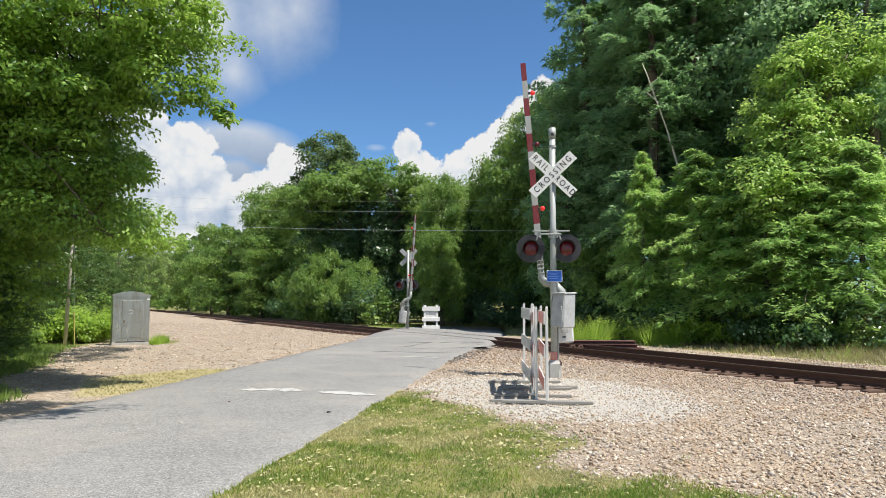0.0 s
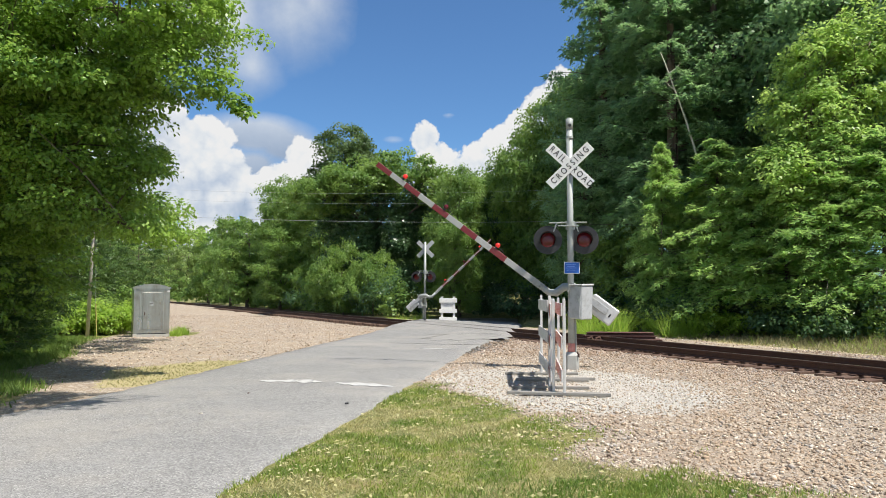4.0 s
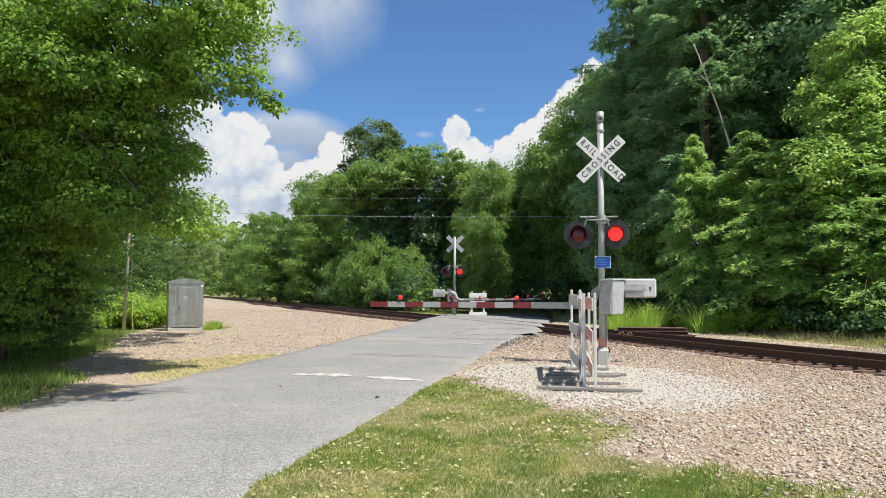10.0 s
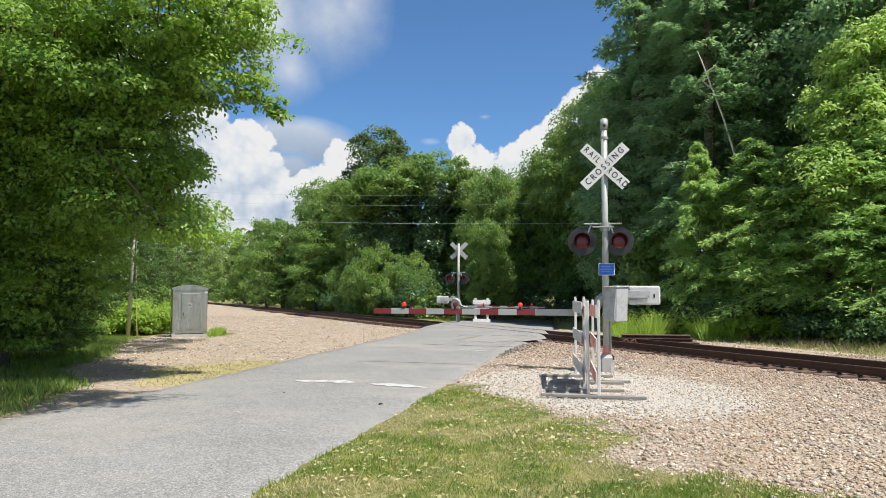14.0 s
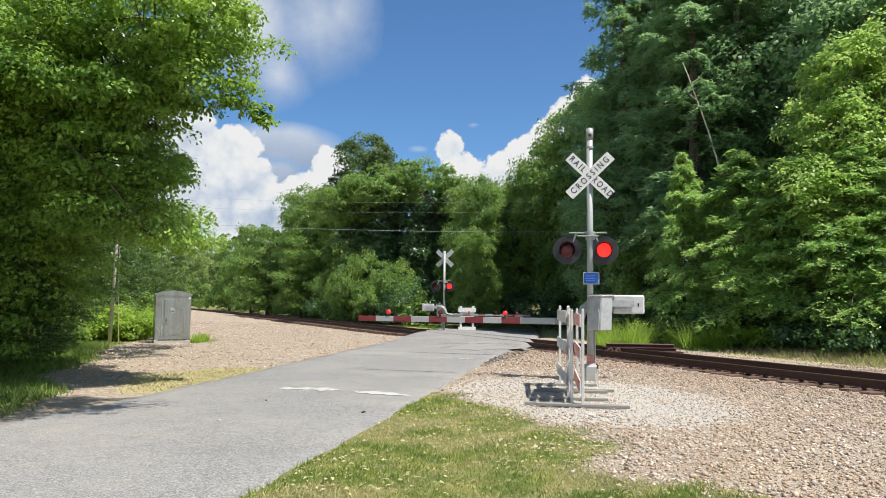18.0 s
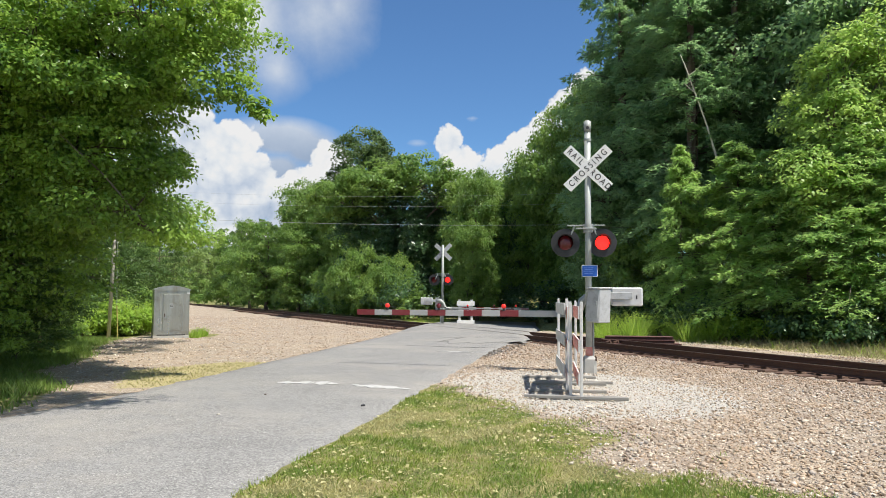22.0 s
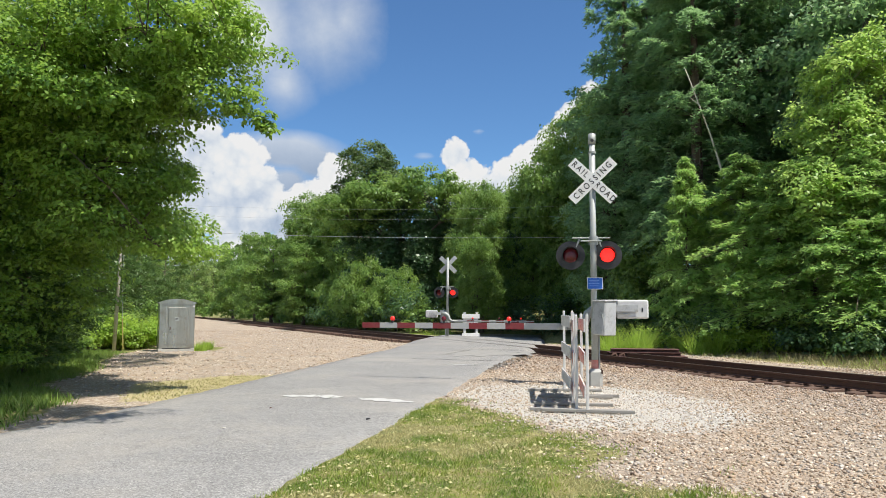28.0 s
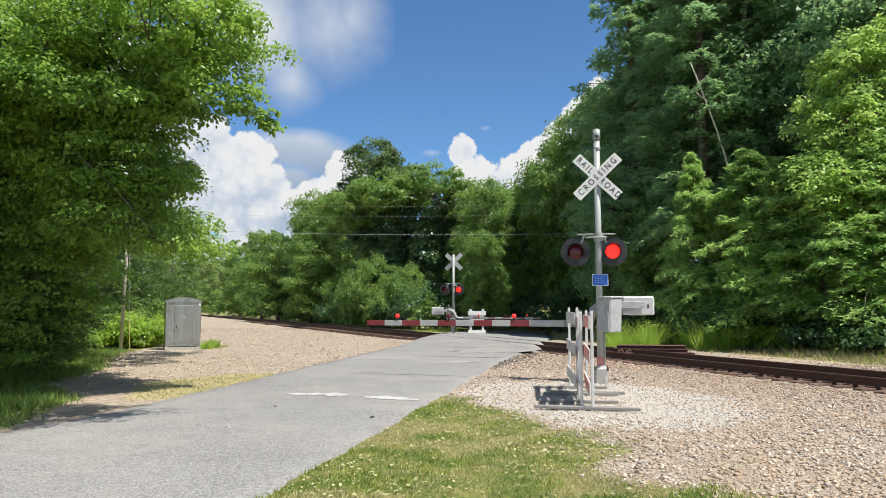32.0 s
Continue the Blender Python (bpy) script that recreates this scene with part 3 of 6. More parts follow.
track = empty("railway_track", Matrix(), "rusty brown steel railway track on wooden ties", "track", kind="structure")
for off in (0.0, 1.505):
    r = part("rail", rail_bm(off), M["rust"], track, "brown rusty steel rail")
    bm = bmesh.new()
    prev = None
    for y in list(np.arange(-36, 60, 1.5)) + list(np.arange(60, 236, 6.0)):
        p, d, ac = rail_frame(float(y))
        p = p + ac * off
        ring = [bm.verts.new((p.x + ac.x * u, p.y + ac.y * u, RAIL_TOP + v)) for u, v in ((-0.03, 0.001), (0.03, 0.001), (0.03, 0.004), (-0.03, 0.004))]
        if prev:
            for j in range(4):
                bm.faces.new((prev[j], ring[j], ring[(j + 1) % 4], prev[(j + 1) % 4]))
        prev = ring
    bmesh.ops.recalc_face_normals(bm, faces=bm.faces[:])
    part("rail_head", bm, M["railtop"], r, "worn running surface")


# ---- crossing signal ----
def signal_lamp(parent, x, z, flip):
    """A round black backboard with hood, lens and the lit lamp. Returns the lit lamp, which slides through the lens along y."""
    body = part("signal_light", rod((0, 0.03, 0), (0, 0, 0), 0.305, 0.305, 40), M["black"], parent, "round black backboard with hooded red lamp")
    body.matrix_basis = pose(x, 0.0 if flip else -0.02, z, 0, 0, 180 if flip else 0)
    part("housing", rod((0, 0.16, 0), (0, 0.03, 0), 0.15, 0.18, 24), M["black"], body)
    bm = bmesh.new()
    n, ring = 28, []
    for i in range(n + 1):
        a = radians(-38 + 256 * i / n)
        dep = 0.30 * max(0.25, 0.55 + 0.45 * math.sin(a))
        c, s = math.cos(a), math.sin(a)
        ring.append([bm.verts.new((r * c, yy, r * s)) for r, yy in ((0.172, 0), (0.166, 0), (0.172, -dep), (0.166, -dep))])
    for p, q in zip(ring, ring[1:]):
        for a, b in ((0, 2), (2, 3), (3, 1)):
            bm.faces.new((p[a], q[a], q[b], p[b]))
    bmesh.ops.recalc_face_normals(bm, faces=bm.faces[:])
    part("hood", bm, M["black"], body, "black visor over the lamp")
    bm = bmesh.new()
    bmesh.ops.create_uvsphere(bm, u_segments=24, v_segments=10, radius=0.158, matrix=Matrix.Translation((0, -0.004, 0)) @ Matrix.Diagonal((1, 0.16, 1, 1)))
    part("lens", bm, M["lens"], body, "dark red glass lens", True)
    bm = bmesh.new()
    bmesh.ops.create_uvsphere(bm, u_segments=24, v_segments=10, radius=0.15, matrix=Matrix.Diagonal((1, 0.12, 1, 1)))
    lit = part("lamp_cluster", bm, M["led"], body, "bright red lamp cluster", True)
    lit.matrix_basis = pose(0, 0.07, 0)
    return lit


def blade(parent, ang, letters, front, mat):
    turn = pose(0, 0, 0, 0, ang, 0)
    y = -0.095 - (0.012 if front else 0)
    b = part("crossbuck_blade", add_box(bmesh.new(), (0, y, 4.39), (1.22, 0.006, 0.228), turn, 0.002), mat, parent, "white crossbuck board with black letters" if letters else "grey back of a crossbuck board")
    if letters:
        for word, at in letters:
            m = Matrix.Translation((0, y - 0.004, 4.39)) @ turn @ pose(at, 0, 0, 90, 0, 0)
            text_mesh("lettering", word, 0.185, m, M["letter"], b, 0.84, "black capital letters", 1.56 if len(word) > 4 else 1.42)
    return b


def crossing_signal(m, near, label):
    """Mast, crossbuck, lights and the gate with its drive. The road comes from -y; the arm lies along -x when down."""
    s = empty("crossing_signal", m, label, "railroad signal", "signals at the crossing")
    part("mast", rod((0, 0, 0.32), (0, 0, 5.2 if near else 4.78), 0.066, 0.066, 20), M["galv"], s, "galvanised steel pole", True)
    if near:
        bm = rod((0, 0, 5.2), (0, 0, 5.42), 0.078, 0.078, 20)
        add_rod(bm, (0, 0, 5.42), (0, 0, 5.44), 0.07, 0.05, 20)
        part("bell", bm, M["galv"], s, "pole-top bell casing", True)
        part("bell_mouth", rod((0.0, -0.084, 5.27), (0.0, -0.074, 5.27), 0.035, 0.035, 14), M["black"], s)
        part("clamp", rod((0, 0, 4.99), (0, 0, 5.04), 0.08, 0.08, 18), M["galv"], s)
    bm = add_box(bmesh.new(), (0, 0, 0.2), (0.3, 0.3, 0.42), None, 0.06)
    add_rod(bm, (0, 0, 0.3), (0, 0, 0.42), 0.12, 0.085, 18)
    part("base", bm, M["concrete"], s, "cast pole base on gravel")
    if near:
        part("base_wrap", rod((0, 0, 0.42), (0, 0, 0.6), 0.075, 0.07, 18), M["faded"], s, "faded red wrap round the pole foot")
    for dx in (-0.14, 0.14):
        for dy in (-0.14, 0.14):
            part("bolt", rod((dx, dy, 0.32), (dx, dy, 0.40), 0.018, 0.018, 8), M["rust"], s)
    sheet = M["white"] if near else M["grey"]
    blade(s, -43.5, None, False, sheet) if not near else None
    if near:
        blade(s, 44, [("RAIL", -0.36), ("ROAD", 0.36)], False, sheet)
        blade(s, -44, [("CROSSING", 0.0)], True, sheet)
    else:
        blade(s, 44, None, True, sheet)
    for z in (4.33, 4.45):
        part("bracket", box((0, -0.07, z), (0.2, 0.05, 0.025), None, 0.004), M["galv"], s)
    # lights on their cross arm
    off, lamp_z = (-0.095, 2.80) if near else (0.09, 2.84)
    bm = box((off * 0.5, -0.02, 3.17), (0.8, 0.05, 0.028), None, 0.006)
    add_box(bm, (off * 0.5, -0.09, 3.1), (0.44, 0.04, 0.028), None, 0.006)
    part("cross_arm", bm, M["galv"], s, "pale conduit arm carrying the lamps")
    part("junction_box", rod((0, 0, 3.02), (0, 0, 3.2), 0.1, 0.1, 18), M["galv"], s)
    lamps = []
    for x in (-0.385, 0.385):
        part("lamp_conduit", rod((off + x * 0.5, -0.02, 3.16), (off + x * 0.82, 0.02, lamp_z + 0.04), 0.025, 0.025, 8), M["galv"], s)
        lamps.append(signal_lamp(s, x + off, lamp_z, not near))
    if near:
        sign = part("sign", box((0.02, -0.08, 2.2), (0.33, 0.006, 0.25), None, 0.002), M["white"], s, "small blue sign with a white border")
        part("sign_face", box((0.02, -0.085, 2.2), (0.305, 0.004, 0.225), None, 0.001), M["blue"], sign)
        for z, w in ((2.265, 0.2), (2.23, 0.16), (2.195, 0.22), (2.15, 0.18)):
            part("text_bar", box((0.0, -0.088, z), (w, 0.002, 0.011), None, 0), M["bluetext"], sign)
    # gate drive on the pole
    drive = part("gate_drive", box((0, 0, 0), (0.34, 0.36, 0.70), None, 0.02), M["grey"], s, "dented grey gate drive case")
    drive.matrix_basis = pose(0.2, -0.16, 1.47, 0, 2.5, -46)
    part("door", box((0, -0.19, -0.02), (0.31, 0.02, 0.62), pose(0, 0, 0, -4, 0, 0), 0.008), M["grey"], drive, "hinged service door")
    part("side_plate", box((-0.18, 0, -0.02), (0.02, 0.33, 0.66), pose(0, 0, 0, 0, 3, 0), 0.008), M["galv"], drive, "scuffed side plate")
    part("lid", box((0, 0, 0.365), (0.37, 0.39, 0.035), pose(0, 0, 0, 2, -2, 0), 0.01), M["grey"], drive)
    part("latch", box((0.12, -0.21, 0.05), (0.03, 0.025, 0.09), None, 0.004), M["galv"], drive)
    for dz in (-0.25, 0.25):
        part("hinge", box((-0.15, -0.205, dz), (0.03, 0.025, 0.08), None, 0.004), M["galv"], drive)
    for z in (1.25, 1.7):
        part("pole_clamp", box((0.03, 0.02, z), (0.2, 0.2, 0.05), None, 0.008), M["galv"], s)
    bm = rod((0.09, 0.07, 0.4), (0.09, 0.07, 1.15), 0.024, 0.024, 8)
    part("conduit", bm, M["galv"], s)
    # swinging gate: everything on it turns about the pivot
    arm_z = -0.42
    bm = bmesh.new()
    add_path(bm, [(0.05, 0, 0), (-0.18, 0, -0.02), (-0.34, 0, -0.14), (-0.40, 0, -0.34), (-0.52, 0, -0.42), (-0.8, 0, -0.42)], [0.10, 0.10, 0.09, 0.085, 0.075, 0.06], 8)
    g = part("gate_arm", bm, M["galv"], s, "striped red and white gate arm with counterweight", True)
    g.matrix_basis = pose(0.22, 0.36, 1.70)
    for k in range(5):
        part("arm_clamp", box((-0.62 - 0.09 * k, -0.03, -0.42), (0.03, 0.10, 0.15), None, 0.005), M["galv"], g)
    for dy in (-0.13, 0.10):
        part("weight_arm", box((0.38, dy, -0.02), (0.66, 0.02, 0.15), None, 0.006), M["grey"], g)
    part("counterweight", box((0.60, -0.02, -0.04), (0.66, 0.16, 0.40), None, 0.03), M["weight"], g, "white steel counterweight plate")
    for z in (-0.14, -0.09, -0.04, 0.01):
        part("weight_rib", box((0.42, -0.112, z), (0.26, 0.025, 0.022), None, 0.004), M["grey"], g)
    part("text_bar", box((0.80, -0.103, -0.05), (0.03, 0.004, 0.08), None, 0), M["black"], g)
    # striped arm, tapering a little to the tip
    length, seg = (5.36, 0.405) if near else (5.0, 0.405)
    x = -length
    k = 0
    while x < -0.75:
        x1 = min(x + seg, -0.72)
        h = 0.118 + 0.03 * (x + length) / length
        col = M["red"] if k % 2 == 0 and x < -length + 9 * seg - 0.01 else M["armwhite"]
        if x1 - x > 0.05:
            part("stripe", box(((x + x1) / 2, 0.0, arm_z), (x1 - x, 0.028, h), None, 0.004), col, g)
        x, k = x1, k + 1
    part("arm_rim", box((-(length + 0.75) / 2, 0.02, arm_z), (length - 0.75, 0.02, 0.045), None, 0.003), M["galv"], g, "aluminium backing rail")
    for off in (0.7, 1.87, 3.32):
        lx = -length + off
        bm = box((lx, 0, arm_z + 0.085), (0.05, 0.05, 0.06), None, 0.006)
        part("arm_lamp", bm, M["black"], g, "arm lamp socket")
        bm = bmesh.new()
        bmesh.ops.create_uvsphere(bm, u_segments=14, v_segments=8, radius=0.055, matrix=Matrix.Translation((lx, 0, arm_z + 0.155)) @ Matrix.Diagonal((1.0, 0.8, 1.0, 1)))
        part("arm_lamp_lens", bm, M["lens"] if off == 1.87 else M["armlamp"], g, "unlit red arm lamp" if off == 1.87 else "glowing red arm lamp", True)
        if near:
            wire = add_path(bmesh.new(), [(lx + 0.03, 0.02, arm_z + 0.12), (lx + 0.12, 0.03, arm_z + 0.13), (lx + 0.22, 0.03, arm_z + 0.09)], [0.008] * 3, 5)
            part("arm_wire", wire, M["black"], g)
    return s, g, lamps


NEAR_BASE = (3.25, 15.2, -0.07)
near_signal, near_gate, near_lamps = crossing_signal(pose(*NEAR_BASE, 0, 0, -9.0), True, "railroad crossing signal with white crossbuck, red lamps and striped gate")
far_signal, far_gate, far_lamps = crossing_signal(pose(0.37, 39.7, -0.31, 0, 0, 168.0), False, "far crossing signal seen from behind with striped gate")


# ---- barricades ----
def barricade(far, near, top, colors, label, cross_turn=0.0):
    """Two uprights on skids with three boards between; far and near are the feet of the uprights."""
    a, b = Vector((*far, 0)), Vector((*near, 0))
    mid = (a + b) / 2
    d = (b - a)
    width = d.length
    ang = math.degrees(math.atan2(d.y, d.x))
    o = empty("barricade", pose(mid.x, mid.y, float(height(mid.x, mid.y)) + 0.01, 0, 0, ang), label, "barricade", "barricades")
    for x in (-width / 2, width / 2):
        u = part("upright", box((x, 0, top / 2), (0.046, 0.046, top), None, 0.006), M["board"], o)
        part("skid", box((x, 0, 0.03), (0.05, random.uniform(1.15, 1.48), 0.05), pose(0, 0, 0, 0, 0, random.uniform(-7, 7)), 0.008), M["skid"], o, "grey weathered skid on gravel")
        part("peg", rod((x, 0, top), (x, 0, top + 0.02), 0.018, 0.018, 6), M["galv"], u)
    for i, z in enumerate((top - 0.17, top - 0.68, top - 1.19)):
        bd = part("board", box((0, -0.04, z), (width + 0.1, 0.022, 0.2), None, 0.004), M["board"], o)
        if colors:
            k = -width / 2 + 0.05
            while k < width / 2 - 0.1:
                bm = bmesh.new()
                pts = [(k, -0.098), (k + 0.15, -0.098), (k + 0.27, 0.098), (k + 0.12, 0.098)]
                lo = [bm.verts.new((x, y, z + h)) for y in (-0.054, -0.026) for x, h in pts]
                for f in ((0, 1, 2, 3), (7, 6, 5, 4), (0, 4, 5, 1), (1, 5, 6, 2), (2, 6, 7, 3), (3, 7, 4, 0)):
                    bm.faces.new([lo[j] for j in f])
                bmesh.ops.recalc_face_normals(bm, faces=bm.faces[:])
                part("stripe", bm, M["faded"], bd)
                k += 0.3
    return o


barricade((2.42, 14.1), (2.20, 12.0), 1.55, False, "white wooden barricade on skids beside the signal")
barricade((2.58, 13.2), (2.27, 11.15), 1.5, True, "white barricade with faded red stripes on gravel")
barricade((2.42, 13.0), (2.12, 11.25), 1.49, True, "second striped barricade leaning close to its neighbour")


def rack():
    """The squat white frame beyond the rails."""
    o = empty("white_barricade", pose(1.75, 42.3, -0.13, 0, 0, 4), "white painted board barricade beyond the tracks", "barricade", "barricades")
    for x in (-0.36, 0.36):
        part("upright", box((x, 0, 0.76), (0.13, 0.1, 1.52), None, 0.012), M["white"], o)
        part("upright_cap", box((x, 0, 1.54), (0.17, 0.13, 0.04), None, 0.008), M["white"], o)
    for z, h in ((1.34, 0.26), (0.72, 0.22), (0.26, 0.2)):
        part("board", box((0, -0.07, z), (1.04, 0.04, h), None, 0.008), M["white"], o)
    part("panel", box((0, 0.0, 1.02), (0.7, 0.03, 0.42), None, 0.006), M["white"], o)
    return o


rack()


# ---- equipment cabinet ----
def cabinet():
    o = empty("equipment_cabinet", pose(-9.98, 27.2, float(height(-10, 27)) + 0.0, 0, 0, 26), "grey aluminium railway equipment cabinet with arched lid", "cabinet")
    w, d, h = 1.25, 0.7, 1.69
    part("body", box((0, 0, 0.1 + h / 2), (w, d, h), None, 0.015), M["alu"], o)
    bm = bmesh.new()
    n = 12
    rows = []
    for y in (-d / 2 - 0.04, d / 2 + 0.04):
        top = [bm.verts.new((-w / 2 - 0.03 + (w + 0.06) * i / n, y, 0.1 + h + 0.02 + 0.14 * math.sin(math.pi * i / n))) for i in range(n + 1)]
        bot = [bm.verts.new((-w / 2 - 0.03 + (w + 0.06) * i / n, y, 0.1 + h - 0.03)) for i in range(n + 1)]
        rows.append((top, bot))
    for i in range(n):
        bm.faces.new((rows[0][0][i], rows[0][0][i + 1], rows[1][0][i + 1], rows[1][0][i]))
        for top, bot in rows:
            bm.faces.new((top[i], top[i + 1], bot[i + 1], bot[i]))
    for i in (0, n):
        bm.faces.new((rows[0][0][i], rows[1][0][i], rows[1][1][i], rows[0][1][i]))
    bmesh.ops.recalc_face_normals(bm, faces=bm.faces[:])
    part("lid", bm, M["alu"], o, "arched sheet roof")
    door = part("door", box((0.0, -d / 2 - 0.012, 0.95), (0.62, 0.024, 1.36), None, 0.006), M["alu"], o)
    part("handle", box((-0.24, -d / 2 - 0.035, 0.85), (0.03, 0.03, 0.12), None, 0.006), M["rust"], door, "dark door handle")
    part("notice", box((-0.02, -d / 2 - 0.028, 1.2), (0.13, 0.006, 0.16), None, 0.001), M["grey"], door, "faded paper notice")
    for k, z in enumerate((1.22, 1.17)):
        part("text_bar", box((-0.02, -d / 2 - 0.033, z), (0.1, 0.003, 0.016), None, 0), M["black"], door)
    for z in (0.45, 1.45):
        part("hinge", box((0.32, -d / 2 - 0.03, z), (0.03, 0.02, 0.1), None, 0.003), M["galv"], door)
    for x in (-0.4, 0.4):
        part("door_seam", box((x, -d / 2 - 0.006, 0.95), (0.02, 0.014, 1.42), None, 0.002), M["galv"], o)
    part("badge", box((0.57, -d / 2 - 0.006, 1.68), (0.09, 0.012, 0.09), None, 0.002), M["white"], o, "round pale badge")
    part("plinth", box((0, 0, 0.03), (w + 0.02, d + 0.02, 0.14), None, 0.015), M["concrete"], o)
    part("kick_gap", box((0, -d / 2 - 0.004, 0.115), (w * 0.8, 0.012, 0.03), None, 0), M["black"], o)
    return o


cabinet()

# ---- pole with its guy guard ----
pole = empty("utility_post", pose(-12.1, 26.8, float(height(-12.1, 26.8)), 0, 1.5, 0), "pale weathered wooden utility post among weeds", "post")
part("post", rod((0, 0, 0), (0, 0, 6.5), 0.068, 0.055, 14), M["palewood"], pole, "", True)
part("guy_guard", rod((0.36, -0.05, 0.0), (0.25, -0.03, 1.2), 0.018, 0.018, 8), M["yellow"], pole, "yellow plastic guy guard")
part("guy_wire", rod((0.25, -0.03, 1.2), (0.02, 0, 5.2), 0.006, 0.006, 6), M["wire"], pole)
bm = bmesh.new()
for k in range(120):
    a, z = rng.uniform(0, 6.28), rng.uniform(1.5, 5.5)
    add_rod(bm, (0.12 * math.cos(a), 0.12 * math.sin(a), z), (0.2 * math.cos(a), 0.2 * math.sin(a), z + rng.uniform(-0.1, 0.12)), 0.05, 0.005, 3)
part("ivy", bm, M["leaf_dark"], pole, "ivy climbing the post")

# ---- heap of rusty rail pieces beyond the track ----
stack = empty("rail_stack", pose(7.05, 25.0, float(height(7.05, 25.0)) + 0.02, 0, 0, -8), "rusty steel beams stacked beside the track", "scrap rail")
for x, y, z, l, a in ((0.1, 0.0, 0.05, 2.5, 0), (0.25, -0.3, 0.05, 2.3, 2), (0.2, 0.3, 0.05, 2.4, -2), (0.0, -0.14, 0.165, 2.4, 1), (-0.05, 0.14, 0.165, 2.4, 0), (0.0, -0.1, 0.28, 2.3, 1), (0.05, 0.16, 0.28, 2.2, -1)):
    bm = bmesh.new()
    t = pose(x, y, z, 0, 0, a)
    add_box(bm, t @ Vector((0, 0, 0.045)), (l, 0.24, 0.022), pose(0, 0, 0, 0, 0, a), 0.004)
    add_box(bm, t @ Vector((0, 0, 0)), (l, 0.03, 0.09), pose(0, 0, 0, 0, 0, a), 0.004)
    add_box(bm, t @ Vector((0, 0, -0.04)), (l, 0.2, 0.02), pose(0, 0, 0, 0, 0, a), 0.004)
    part("beam", bm, M["beam"], stack)
for x in (-1.15, -0.88):
    part("bracket", add_path(bmesh.new(), [(x, -0.3, -0.02), (x + 0.05, -0.3, 0.12), (x + 0.14, -0.3, 0.17), (x + 0.22, -0.3, 0.0)], [0.07, 0.07, 0.06, 0.07], 6), M["rust"], stack)


# ---- overhead lines ----
def cable(a, b, sag, r, name):
    pts = [Vector(a).lerp(Vector(b), k / 24) - Vector((0, 0, sag * (1 - (2 * k / 24 - 1) ** 2))) for k in range(25)]
    return tagged(part(name, add_path(bmesh.new(), pts, [r] * 25, 5), M["wire"]), "thin pale overhead cable strung over the rails", "cable", "overhead cables")


cable((-38, 47, 8.0), (26, 42, 6.6), 1.2, 0.010, "overhead_cable")
cable((-34, 47.5, 9.6), (28, 42.5, 9.4), 1.6, 0.0035, "overhead_cable")
cable((-34, 47.8, 9.0), (28, 42.8, 8.8), 1.6, 0.0035, "overhead_cable")


# ---- trees ----
def unit(v):
    return v / np.maximum(np.linalg.norm(v, axis=-1, keepdims=True), 1e-9)


def leaf_quads(name, pos, along, normal, length, width, material, parent, label=""):
    """One diamond-shaped leaf with a little fold at every place."""
    along = unit(along)
    side = unit(np.cross(along, normal))
    nrm = np.cross(side, along)
    length, width = length[:, None], width[:, None]
    mid = pos + along * length * 0.45
    v = np.stack([pos, mid + side * width / 2 + nrm * width * 0.12, pos + along * length - nrm * length * 0.08, mid - side * width / 2 + nrm * width * 0.12], 1)
    n = len(pos)
    return raw(name, v.reshape(-1, 3), np.arange(n * 4).reshape(n, 4), material, parent, label)


def leaf_tips(name, pos, along, normal, length, width, material, parent, label=""):
    """One pointed leaf, broad at its foot, at every place: for crowns that stand further off."""
    along = unit(along)
    side = unit(np.cross(along, normal)) * (width / 2)[:, None]
    v = np.stack([pos - side, pos + side, pos + along * length[:, None]], 1)
    n = len(pos)
    return raw(name, v.reshape(-1, 3), np.arange(n * 3).reshape(n, 3), material, parent, label)


def crown_points(g, lobes, clumps, leaves, spread, flat=0.5, core=0.5):
    """Leaf places on rounded clumps over several lobes, with the way out of the clump; also the clump centres."""
    lobes = np.array(lobes, float)
    area = (lobes[:, 3] * lobes[:, 4] + lobes[:, 3] * lobes[:, 5] + lobes[:, 4] * lobes[:, 5])
    pick = g.choice(len(lobes), clumps, p=area / area.sum())
    d = unit(g.normal(size=(clumps, 3)))
    f = core + (1.0 - core) * g.random(clumps) ** 0.5
    f = f * (1 + 0.10 * np.sin(5 * d[:, 0] + 3 * pick) * np.sin(4 * d[:, 2] + pick) + 0.05 * g.normal(size=clumps))
    c = lobes[pick, :3] + d * lobes[pick, 3:6] * f[:, None]
    size = spread * g.uniform(0.55, 1.45, clumps)
    o = unit(g.normal(size=(clumps, leaves, 3)))
    o[..., 2] = np.where(o[..., 2] < -0.25, -0.6 * o[..., 2], o[..., 2])
    rad = 0.55 + 0.5 * g.random((clumps, leaves)) ** 0.6 + 0.08 * g.normal(size=(clumps, leaves))
    off = o * rad[..., None] * size[:, None, None] * np.array([1.15, 1.15, 2 * flat])
    pos = (c[:, None, :] + off).reshape(-1, 3)
    return pos, unit(o.reshape(-1, 3) * 0.8 + np.repeat(d, leaves, 0) * 0.4), c


